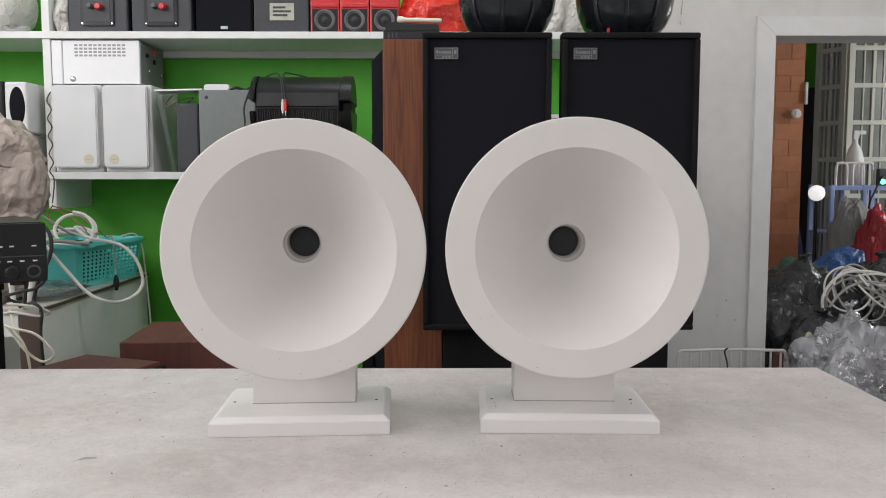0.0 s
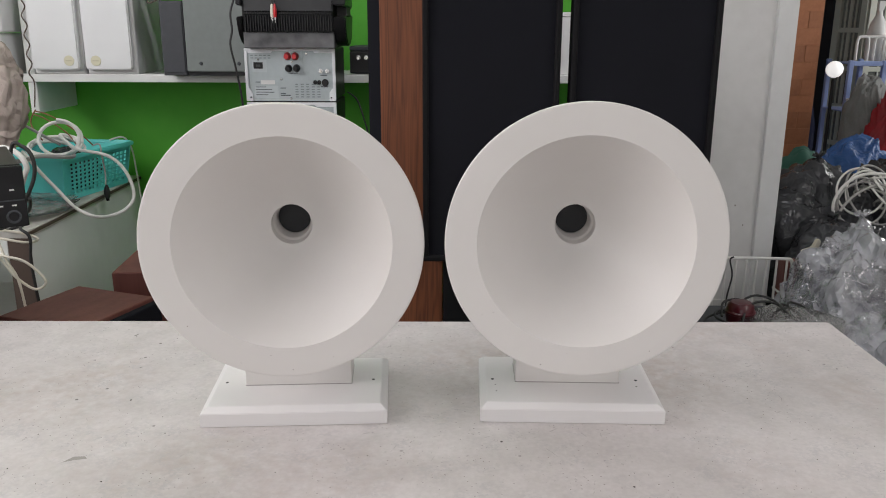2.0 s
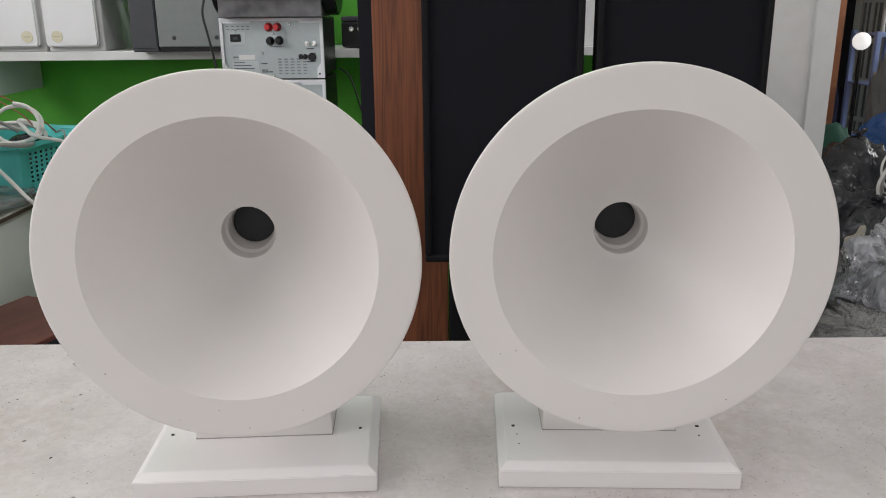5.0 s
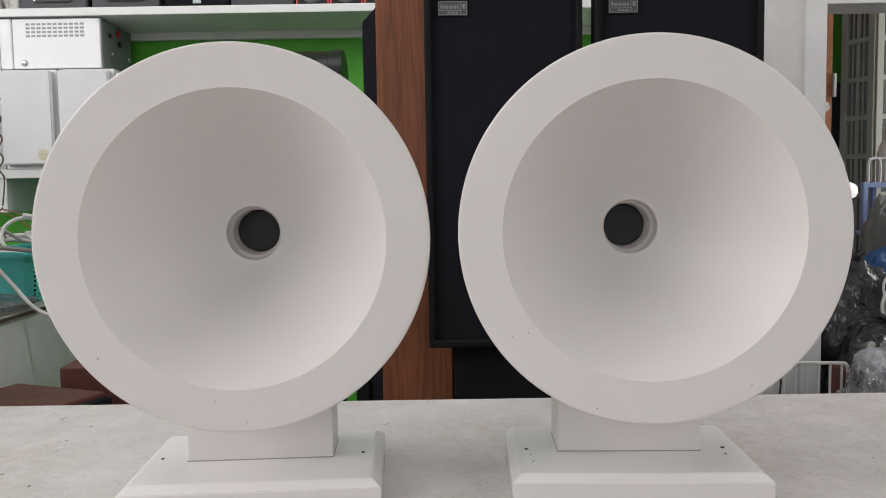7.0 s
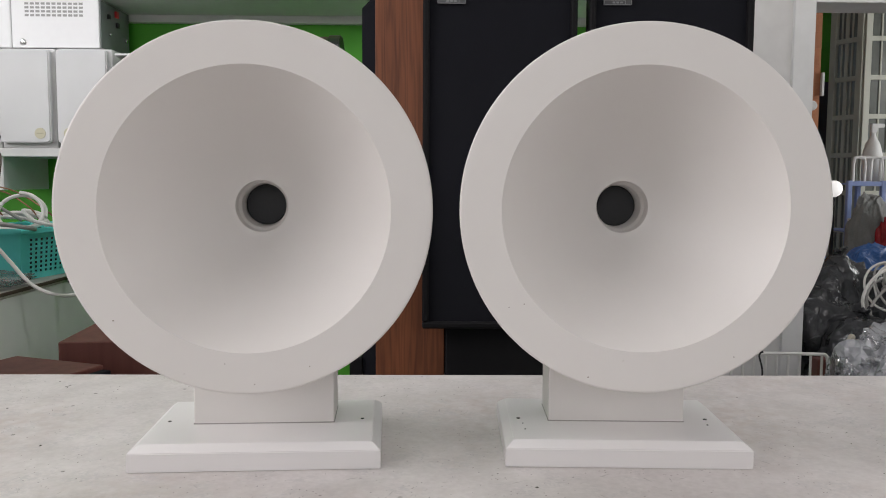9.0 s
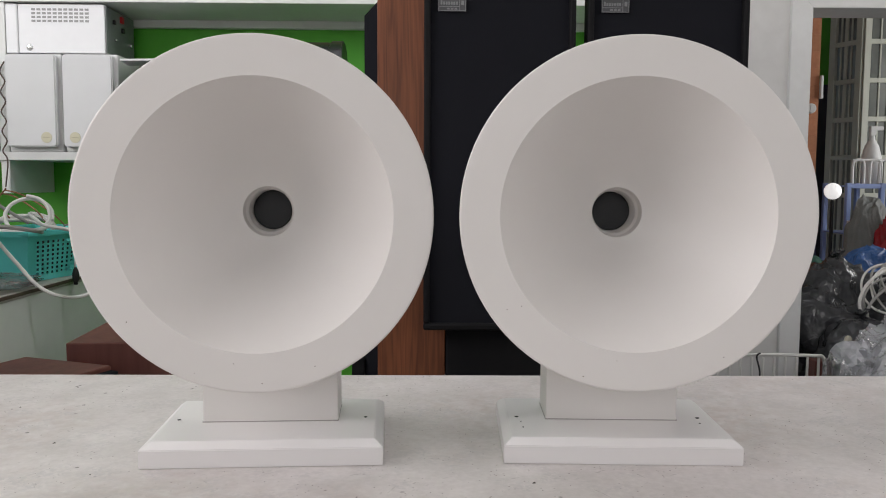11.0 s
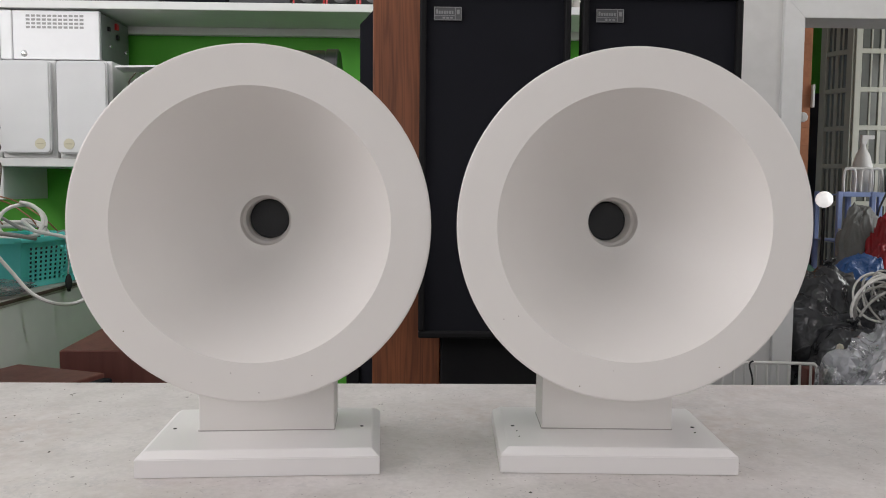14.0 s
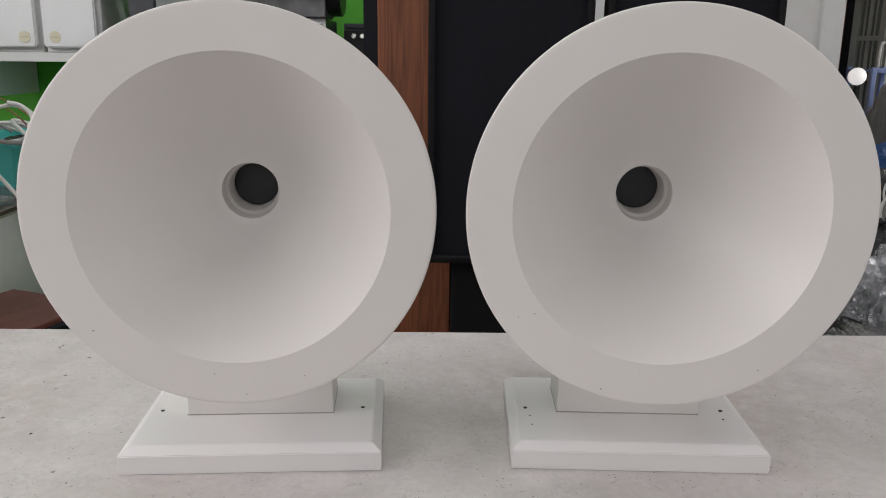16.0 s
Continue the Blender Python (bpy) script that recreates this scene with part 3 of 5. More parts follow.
DIRTY_TOP = material("dusty_countertop", (0.60, 0.585, 0.54), 0.6, second=(0.40, 0.385, 0.35), grain=30, blotch=7, amount=0.9)
PALE_PANEL = material("pale_cabinet_panel", (0.80, 0.82, 0.79), 0.45, second=(0.72, 0.74, 0.71), grain=25, blotch=4, amount=0.6)
BROWN_EDGE = material("worn_brown_edge", (0.10, 0.07, 0.055), 0.6, grain=60, blotch=9)
BRICK = material("orange_brick_face", (0.44, 0.18, 0.085), 0.7, second=(0.33, 0.125, 0.06), grain=45, blotch=9, amount=0.7, vary=0.12, bump=0.2)
MORTAR = material("brown_mortar", (0.46, 0.20, 0.10), 0.85, grain=60, blotch=9)
# the unlit hallway's gloom is put into this wall colour
GLOOM_WALL = material("painted_gloom", (0.05, 0.05, 0.065), 0.6, grain=20, blotch=3)
CREAM_GATE = material("cream_gate_paint", (0.52, 0.53, 0.46), 0.5, second=(0.42, 0.43, 0.37), grain=30, blotch=5)
GATE_GLASS = material("dim_gate_glass", (0.12, 0.13, 0.12), 0.15, second=(0.19, 0.20, 0.185), grain=8, blotch=3, amount=0.9)
LAMP_GLOW = material("lamp_globe", (1.0, 0.98, 0.97), 0.4, glow=0.7, bump=0)
LED_GREEN = material("green_indicator", (0.1, 1.0, 0.45), 0.4, glow=4.0, bump=0)
WHITE_WIRE = material("white_coated_wire", (0.66, 0.65, 0.62), 0.4, second=(0.52, 0.51, 0.48), grain=60, blotch=9)
DARK_RED = material("dark_red_plastic", (0.075, 0.005, 0.010), 0.3, grain=40, blotch=6)
HEATER_BAND = material("dusty_dark_plastic", (0.016, 0.016, 0.018), 0.3, second=(0.03, 0.03, 0.032), grain=24, blotch=20, amount=1.0)
HEATER_FOOT = material("dusty_grey_plastic", (0.15, 0.15, 0.155), 0.6, second=(0.05, 0.05, 0.053), grain=20, blotch=26, amount=1.0)


# ---- more helpers ----
def prism(poly, axis, a, c, bm=None, bevel=0.0):
    """A flat outline drawn out along an axis; poly in the other two axes' order."""
    own = bmesh.new()

    def co(p, h):
        return {"X": (h, p[0], p[1]), "Y": (p[0], h, p[1]), "Z": (p[0], p[1], h)}[axis]
    lo, hi = [own.verts.new(co(p, a)) for p in poly], [own.verts.new(co(p, c)) for p in poly]
    own.faces.new(lo)
    own.faces.new(hi[::-1])
    for i in range(len(poly)):
        j = (i + 1) % len(poly)
        own.faces.new((lo[i], hi[i], hi[j], lo[j]))
    if bevel:
        bmesh.ops.recalc_face_normals(own, faces=own.faces)
        bmesh.ops.bevel(own, geom=own.edges[:], offset=bevel, segments=2, affect="EDGES")
    return join(bm, own)


def rounded(x0, x1, z0, z1, r, steps=5):
    out = []
    for cx, cz, a0 in ((x1 - r, z1 - r, 0), (x0 + r, z1 - r, 90), (x0 + r, z0 + r, 180), (x1 - r, z0 + r, 270)):
        for i in range(steps + 1):
            a = radians(a0 + 90 * i / steps)
            out.append((cx + r * math.cos(a), cz + r * math.sin(a)))
    return out


def ridge(p):
    return 1 - 2.2 * abs(noise.noise(p))


def crumple(size, seed, folds=3.0, depth=0.22, sub=5, flat=0.15, drape=0.7):
    """A crumpled bag of that size standing on z = 0: a soft lump with sharp folds that run in wandering lines."""
    bm = bmesh.new()
    bmesh.ops.create_icosphere(bm, subdivisions=sub, radius=1)
    off = Vector((seed * 7.31, seed * 3.17, seed * 1.93))
    for v in bm.verts:
        n = v.co.normalized()
        s = Vector((n.x, n.y, n.z * drape))
        warp = noise.noise_vector(s * 1.3 + off) * 0.45
        big = noise.noise(n * 1.2 + off)
        k = 1 + depth * (0.9 * big + 0.50 * ridge((s + warp) * folds * 0.55 + off) + 0.30 * ridge((s + warp * 1.6) * folds * 1.25 + off * 1.3)
                         + 0.14 * ridge((s + warp * 2) * folds * 2.7 + off * 0.7) - 0.35)
        p = n * k
        p.z = max(p.z, -1 + flat)
        v.co = Vector((p.x * size[0] / 2, p.y * size[1] / 2, (p.z + 1 - flat) * size[2] / (2 - flat)))
    return bm


def creased(m, scale=14, strength=0.7):
    """Adds sharp little creases to a film or paper."""
    nt = m.node_tree
    b = nt.nodes["Principled BSDF"]
    tc = next(n for n in nt.nodes if n.type == "TEX_COORD")
    prev = b.inputs["Normal"].links[0].from_socket
    warp = nt.nodes.new("ShaderNodeTexNoise")
    warp.inputs["Scale"].default_value, warp.inputs["Detail"].default_value = scale * 0.5, 3
    nt.links.new(tc.outputs["Object"], warp.inputs["Vector"])
    mx = nt.nodes.new("ShaderNodeMix")
    mx.data_type = "VECTOR"
    mx.inputs[0].default_value = 0.35
    nt.links.new(tc.outputs["Object"], mx.inputs[4])
    nt.links.new(warp.outputs["Color"], mx.inputs[5])
    for sc, st in ((scale, strength), (scale * 2.7, strength * 0.6)):
        vor = nt.nodes.new("ShaderNodeTexVoronoi")
        vor.feature = "F2"
        vor.inputs["Scale"].default_value = sc
        nt.links.new(mx.outputs[1], vor.inputs["Vector"])
        bp = nt.nodes.new("ShaderNodeBump")
        bp.inputs["Strength"].default_value, bp.inputs["Distance"].default_value = st, 0.35 / sc
        nt.links.new(vor.outputs["Distance"], bp.inputs["Height"])
        nt.links.new(prev, bp.inputs["Normal"])
        prev = bp.outputs[0]
    nt.links.new(prev, b.inputs["Normal"])
    return m


creased(BLACK_FILM, 9, 0.7)
creased(BLUE_FILM, 14, 0.6)
creased(RED_FILM, 16, 0.6)
creased(MILKY_FILM, 18, 0.6)
creased(PAPER_BAG, 9, 1.0)


def soft_bag(name, label, category, where, size, seed, mat, rz=0, smooth=True, knot=False, jitter=0.0, **k):
    bm = crumple(size, seed, **k)
    if jitter:
        rnd = random.Random(seed)
        for v in bm.verts:
            v.co += Vector((rnd.uniform(-1, 1), rnd.uniform(-1, 1), rnd.uniform(-1, 1) if v.co.z > 0.02 else 0)) * jitter
    if not knot:
        ob = part(name, bm, mat, None, label, category=category)
        ob.matrix_world = pose(*where, 0, 0, rz)
    else:
        root = thing(name, label, category, where, rz)
        top = max(v.co.z for v in bm.verts)
        tip = next(v.co.copy() for v in bm.verts if v.co.z == top)
        ob = part("film", bm, mat, root)
        tuft = bmesh.new()
        for i in range(7):
            a = 6.28 * i / 7 + seed
            c, e = math.cos(a), math.sin(a)
            tube([(tip.x, tip.y, top - 0.02), (tip.x + 0.006 * c, tip.y + 0.006 * e, top + 0.004), (tip.x + 0.026 * c, tip.y + 0.02 * e, top + 0.018 + 0.008 * c)], 0.006, 5, 3, bm=tuft)
        part("knot", tuft, mat, root, smooth=True)
    for p in ob.data.polygons:
        p.use_smooth = smooth
    return ob


def cable(name, label, points, r, mat, steps=8, loop=False):
    return part(name, tube(points, r, 8, steps, loop), mat, None, label, smooth=True, category="cable")


def coil(centre, r, turns, tilt, seed, wobble=0.12, lift=0.004, steps=14):
    """Loose turns of cable: each lies a little off the last."""
    rnd = random.Random(seed)
    m = pose(*centre, *tilt)
    ph = [rnd.uniform(0, 6.28) for _ in range(4)]
    out = []
    for i in range(int(turns * steps)):
        a = 2 * math.pi * i / steps
        k = r * (1 + wobble * (math.sin(a * 0.43 + ph[0]) + 0.5 * math.sin(a * 1.31 + ph[1])))
        d = Vector((math.sin(a * 0.29 + ph[2]), math.cos(a * 0.23 + ph[3]), 0)) * r * wobble
        out.append(m @ (d + Vector((k * math.cos(a), k * math.sin(a) * 0.92, lift * i / steps + r * wobble * 0.5 * math.sin(a * 0.61 + ph[1])))))
    return out


# ---- white speakers, amplifier and grey boxes on the lower shelf ----
SH = 1.148


def bookshelf_speaker(x, badge_x, label):
    root = thing("bookshelf_speaker", label, "speaker", (x, 2.80, SH), 0, "pair of white bookshelf speakers")
    w, h = 0.164, 0.296
    part("cabinet", box(0, w, 0.022, 0.305, 0, h, 0.004), WHITE_PLASTIC, root)
    part("grille", prism(rounded(0.002, w - 0.010, 0.014, h - 0.003, 0.012), "Y", 0.0, 0.021, bevel=0.004), WHITE_CLOTH, root, smooth=True)
    part("badge", cylinder(0.0165, -0.0015, 0.002, 28, 0.0006, at=(badge_x, 0, 0.043)), GOLD_BADGE, root, "round pale gold badge", smooth=True)
    part("badge_mark", box(badge_x - 0.010, badge_x + 0.010, -0.0023, -0.0014, 0.0415, 0.0445), material("badge_ink", (0.46, 0.43, 0.31), 0.6), root)
    return root


bookshelf_speaker(-1.3125, 0.122, "white bookshelf speaker with a cloth grille on the shelf")
bookshelf_speaker(-1.141, 0.037, "white bookshelf speaker with a round badge, shelf mate")

amp = thing("white_amplifier", "white metal amplifier lying on two white speakers", "amplifier", (-1.317, 2.83, SH + 0.297))
part("casing", box(0.038, 0.300, 0, 0.235, 0.003, 0.150, 0.003), WHITE_METAL, amp)
part("front_panel", box(0.0, 0.0365, -0.002, 0.237, 0.002, 0.151, 0.004), WHITE_METAL, amp)
for i in range(11):
    for j in range(4):
        part("vent_slot", box(0.079 + 0.0162 * i, 0.0905 + 0.0162 * i, -0.0008, 0.001, 0.096 + 0.0115 * j, 0.1025 + 0.0115 * j), SLOT_GREY, amp)
part("screw", lathe([(0, -0.003), (0.006, -0.003), (0.009, -0.001), (0.011, 0.0005)], 20, "Y", (0.071, 0, 0.020)), BRIGHT_METAL, amp, smooth=True)
back = part("back_panel", box(0.3005, 0.304, 0.004, 0.232, 0.006, 0.147, 0.001), GREY_METAL, amp, "dark grey connector panel")
for y, z, s, m in ((0.05, 0.10, 0.014, BLACK_PLASTIC), (0.11, 0.115, 0.02, RED_PLASTIC), (0.12, 0.085, 0.016, BLACK_PLASTIC), (0.19, 0.05, 0.012, BRIGHT_METAL), (0.06, 0.05, 0.008, BRIGHT_METAL)):
    part("socket", box(0.304, 0.312, y, y + s, z, z + s, 0.002), m, back)

grey = thing("grey_equipment_box", "grey painted metal box with corner screws on the shelf", "electronics", (-0.795, 2.745, SH + 0.004))
part("casing", box(0, 0.195, 0, 0.27, 0.008, 0.268, 0.004), GREY_METAL, grey)
part("plinth", box(0.002, 0.193, 0.006, 0.26, -0.004, 0.008), BLACK_PLASTIC, grey)
for x, z in ((0.026, 0.243), (0.045, 0.034), (0.165, 0.243), (0.165, 0.034)):
    part("screw", lathe([(0, -0.0025), (0.0035, -0.0025), (0.006, 0.0)], 16, "Y", (x, 0, z)), DARK_GREY, grey, smooth=True)
dark = thing("dark_grey_box", "dark grey plastic box beside the grey metal box", "box", (-0.872, 2.752, SH))
part("casing", box(0, 0.074, 0, 0.25, 0, 0.228, 0.003), DARK_GREY, dark)
part("side_panel", box(0.004, 0.07, -0.003, -0.0005, 0.01, 0.218, 0.001), DARK_GREY, dark)

remote = thing("white_remote", "white plastic remote lying on the grey box", "remote control", (-0.786, 2.78, SH + 0.272))
part("body", prism(rounded(0.0, 0.085, 0.0, 0.022, 0.008), "Y", 0.0, 0.05, bevel=0.002), WHITE_PLASTIC, remote, smooth=True)
part("keypad", box(0.012, 0.07, 0.004, 0.046, 0.0225, 0.0245, 0.001), DARK_GREY, remote)
plate = part("loose_panel", box(-0.135, 0.02, 0, 0.11, 0, 0.006, 0.001), WHITE_METAL, None, "thin white panel balanced across two boxes", category="panel")
plate.matrix_world = pose(-0.79, 2.76, SH + 0.274, 0, -2.2, 8) @ Matrix.Translation((-0.02, 0.02, 0))
cable("black_cable", "black cable lying over the grey box", [(-0.70, 2.80, 1.424), (-0.68, 2.79, 1.432), (-0.655, 2.81, 1.426), (-0.63, 2.80, 1.432), (-0.60, 2.82, 1.424)], 0.005, BLACK_RUBBER)
cable("red_wire", "tangled red and brown wire behind the speaker", [(-0.90, 2.80, 1.405), (-0.93, 2.83, 1.385), (-0.91, 2.79, 1.37), (-0.87, 2.80, 1.39), (-0.83, 2.81, 1.40), (-0.86, 2.83, 1.383)], 0.002, BROWN_EDGE)
small_white = part("white_block", box(-0.617, -0.597, 2.765, 2.80, 1.415, 1.452, 0.003), WHITE_PLASTIC, None, "small white plastic block on the grey box", category="block")

# ---- black heater on a stack of silver amplifiers ----
stand = thing("equipment_stand", "low black stand under the amplifiers", "stand", (-0.556, 2.5, 0))
part("top", box(0.0, 0.272, 0.0, 0.24, 0.915, 0.935, 0.002), BLACK_WOOD, stand)
for x in (0.01, 0.232):
    for y in (0.01, 0.20):
        part("leg", box(x, x + 0.03, y, y + 0.03, 0, 0.915, 0.002), BLACK_WOOD, stand)


PALE_RIM = material("pale_zinc_edge", (0.72, 0.74, 0.76), 0.4, metal=0.2, second=(0.62, 0.64, 0.66), grain=60, blotch=9)
PALE_PRINT = material("pale_print", (0.47, 0.52, 0.53), 0.5, metal=0.2, grain=60, blotch=9)
SLOT_PALE = material("pressed_slot", (0.20, 0.225, 0.23), 0.6, grain=60, blotch=9)


def silver_amp(z, label):
    root = thing("stereo_amplifier", label, "amplifier", (-0.5545, 2.5, z), 0, "stack of silver-backed amplifiers")
    w, h = 0.272, 0.143
    part("casing", box(0.002, w - 0.002, 0.006, 0.235, 0.004, h, 0.003), BLACK_PLASTIC, root)
    back = part("back_panel", prism(rounded(0.0, w, 0.002, h, 0.004), "Y", 0.0, 0.0055), SILVER, root)
    rim = bmesh.new()
    for a in ((0, w, h - 0.007, h), (0, 0.009, 0.002, h - 0.007), (w - 0.009, w, 0.002, h - 0.007)):
        box(a[0], a[1], -0.004, -0.0005, a[2], a[3], 0.001, bm=rim)
    for poly in (((0.009, h - 0.007), (0.085, h - 0.007), (0.079, h - 0.012), (0.009, h - 0.012)), ((0.009, 0.002), (0.020, 0.002), (0.020, 0.024), (0.012, 0.036), (0.009, 0.036)),
                 ((w - 0.009, 0.002), (w - 0.009, 0.036), (w - 0.012, 0.036), (w - 0.020, 0.024), (w - 0.020, 0.002)), ((0.206, h - 0.007), (w - 0.009, h - 0.007), (w - 0.009, h - 0.012), (0.212, h - 0.012))):
        prism(list(poly), "Y", -0.004, -0.0005, bm=rim)
    part("rim", rim, PALE_RIM, back)
    part("plate_outline", box(0.022, 0.066, -0.0009, -0.0004, 0.080, 0.1125, 0.0003, 1), PALE_PRINT, back)
    part("plate_outline", box(0.026, 0.098, -0.0009, -0.0004, 0.010, 0.0435, 0.0003, 1), PALE_PRINT, back)
    for x, z1, wd in ((0.104, 0.036, 0.016), (0.104, 0.021, 0.016), (0.104, 0.0165, 0.030), (0.130, 0.076, 0.03), (0.226, 0.070, 0.02), (0.226, 0.040, 0.022), (0.030, 0.052, 0.014)):
        part("print_line", box(x, x + wd, -0.0013, -0.0004, z1, z1 + 0.0022), DARK_GREY, back)
    plate = part("terminal_plate", box(0.118, 0.175, -0.002, -0.0005, 0.077, 0.137, 0.0005), SILVER, back)
    for x, z1, m in ((0.130, 0.122, RED_PLASTIC), (0.153, 0.122, RED_PLASTIC), (0.132, 0.090, BLACK_PLASTIC), (0.156, 0.091, BLACK_PLASTIC)):
        part("binding_post", lathe([(0, -0.026), (0.0065, -0.026), (0.0085, -0.022), (0.0085, -0.012), (0.0105, -0.009), (0.0105, -0.002)], 18, "Y", (x, 0, z1)), m, plate, smooth=True)
    part("power_socket", box(0.026, 0.054, -0.003, -0.0005, 0.089, 0.106, 0.001), BLACK_PLASTIC, back)
    part("power_socket_pins", box(0.034, 0.046, -0.0042, -0.003, 0.094, 0.1), DARK_GREY, back)
    part("label", box(0.046, 0.088, -0.0016, -0.0004, 0.047, 0.058), LABEL_PAPER, back, "white paper label")
    for j, wd in enumerate((0.030, 0.048, 0.055, 0.036)):
        part("print_line", box(0.030, 0.030 + wd, -0.0012, -0.0004, 0.039 - 0.007 * j, 0.0408 - 0.007 * j), DARK_GREY, back)
    for x, z1 in ((0.228, 0.083), (0.247, 0.083), (0.210, 0.053), (0.222, 0.053)):
        part("phono_socket", lathe([(0, -0.012), (0.0035, -0.012), (0.0035, -0.004), (0.006, -0.004), (0.006, -0.0005)], 14, "Y", (x, 0, z1)), BLACK_PLASTIC if z1 < 0.06 else BRIGHT_METAL, back, smooth=True)
    part("round_socket", cylinder(0.010, -0.006, -0.0004, 20, 0.001, at=(0.240, 0, 0.052)), BLACK_PLASTIC, back, smooth=True)
    for i in range(5):
        for j in range(6):
            part("vent_slot", box(0.149 + 0.0165 * i, 0.158 + 0.0165 * i, -0.001, -0.0004, 0.012 + 0.0068 * j, 0.0146 + 0.0068 * j, 0.0003, 1), SLOT_PALE, back)
    for i in range(5):
        for j in range(2):
            part("vent_slot", box(0.018 + 0.013 * i, 0.026 + 0.013 * i, -0.001, -0.0004, 0.116 + 0.007 * j, 0.1185 + 0.007 * j), SLOT_PALE, back)
    for x, z1 in ((0.014, 0.012), (w - 0.014, 0.012), (0.142, 0.107), (0.108, 0.061), (0.185, 0.129), (0.135, 0.009), (0.040, 0.113)):
        part("screw", lathe([(0, -0.004), (0.0025, -0.004), (0.004, -0.0005)], 12, "Y", (x, 0, z1)), BRIGHT_METAL, back, smooth=True)
    for x in (0.03, 0.242):
        part("foot", cylinder(0.01, -0.001, 0.004, 14, axis="Z", at=(x, 0.03, 0)), BLACK_RUBBER, root)
        part("foot", cylinder(0.01, -0.001, 0.004, 14, axis="Z", at=(x, 0.21, 0)), BLACK_RUBBER, root)
    root.scale = (0.955, 1, 1.055)
    return root


silver_amp(0.9365, "silver-backed amplifier at the foot of the stack")
silver_amp(1.0890, "silver-backed amplifier with red and black terminals")

heater = thing("black_roll_unit", "black rounded plastic unit with a ribbed vent, dusty grey foot", "appliance", (-0.559, 2.45, 1.2412))
body = [(0.012, 0.004), (0.012, 0.046), (0.004, 0.048), (0.0, 0.092), (0.006, 0.095), (0.002, 0.099), (0.012, 0.142), (0.030, 0.173), (0.060, 0.192), (0.10, 0.190), (0.14, 0.165), (0.16, 0.11), (0.16, 0.004)]
part("body", prism(body, "X", 0.018, 0.268, bevel=0.002), BLACK_PLASTIC, heater, smooth=True)
part("foot", box(0.016, 0.270, 0.004, 0.16, 0.0, 0.044, 0.003), HEATER_FOOT, heater, "dusty mottled grey base")
for i in range(34):
    part("rib", box(0.024 + 0.0072 * i, 0.0275 + 0.0072 * i, -0.006, 0.006, 0.043 + 0.003 * (i % 2), 0.089, 0.0006, 1), BLACK_PLASTIC, heater)
for a in (0.092, 0.0945):
    part("slot_lip", box(0.022, 0.264, -0.007, 0.004, a, a + 0.0018), BLACK_PLASTIC, heater)
part("upper_band", prism([(-0.001, 0.100), (0.006, 0.140), (0.009, 0.140), (0.002, 0.100)], "X", 0.022, 0.264), HEATER_BAND, heater, "dusty dark grey panel")
for x0, x1 in ((0.002, 0.016), (0.270, 0.304)):
    for half in (0, 1):
        pts = []
        for i in range(13):
            a = radians((5 if half == 0 else 189) + 166 * i / 12)
            pts.append((0.082 + 0.096 * math.cos(a), 0.100 + (0.098 if half == 0 else 0.096) * math.sin(a)))
        part("end_cap", prism(pts, "X", x0, x1, bevel=0.003), BLACK_PLASTIC, heater, smooth=True)
    part("end_core", box(x0 + 0.003, x1 - 0.003, 0.05, 0.15, 0.08, 0.12), BLACK_RUBBER, heater)

cable("black_signal_cable", "black twin cable looped over the black unit", [(-0.52, 2.52, 1.436), (-0.50, 2.50, 1.441), (-0.475, 2.47, 1.438), (-0.463, 2.447, 1.415), (-0.458, 2.438, 1.385), (-0.455, 2.434, 1.355)], 0.0022, BLACK_RUBBER)
cable("black_signal_cable", "black twin cable looped over the black unit", [(-0.40, 2.53, 1.436), (-0.43, 2.50, 1.440), (-0.455, 2.47, 1.440), (-0.457, 2.447, 1.415), (-0.452, 2.438, 1.385), (-0.448, 2.434, 1.355)], 0.0022, BLACK_RUBBER)
for x, m, nm in ((-0.4560, CREAM, "white"), (-0.4475, RED_PLASTIC, "red")):
    plug = thing("phono_plug", nm + " phono plug hanging on a black cable", "plug", (x, 2.434, 1.356), 0, "pair of hanging phono plugs")
    part("sleeve", lathe([(0.0025, 0.004), (0.0038, -0.004), (0.0048, -0.016), (0.0048, -0.028), (0.0042, -0.032), (0, -0.032)], 14, "Z"), m, plug, smooth=True)
    part("tip", lathe([(0.0034, -0.032), (0.0034, -0.038), (0.0016, -0.038), (0.0014, -0.046), (0, -0.047)], 12, "Z"), BRIGHT_METAL, plug, smooth=True)
cable("black_power_cable", "thin black cable hanging beside the amplifiers", [(-0.556, 2.47, 1.40), (-0.575, 2.455, 1.34), (-0.573, 2.45, 1.29), (-0.580, 2.45, 1.25), (-0.572, 2.46, 1.19), (-0.566, 2.48, 1.12), (-0.565, 2.50, 1.04), (-0.563, 2.51, 0.96)], 0.003, BLACK_RUBBER)
cable("black_wire", "thin black wire hanging by the walnut speaker", [(-0.285, 2.72, 1.10), (-0.25, 2.66, 1.08), (-0.225, 2.62, 1.02), (-0.205, 2.6, 0.95), (-0.20, 2.6, 0.90)], 0.0025, BLACK_RUBBER)
cable("black_wire", "thin black wire hanging by the walnut speaker", [(-0.22, 2.75, 1.12), (-0.205, 2.7, 1.06), (-0.195, 2.68, 0.99), (-0.20, 2.68, 0.92)], 0.0025, BLACK_RUBBER)
disc = thing("flat_black_unit", "flat black unit with silver knobs on the shelf", "electronics", (-0.29, 2.84, SH))
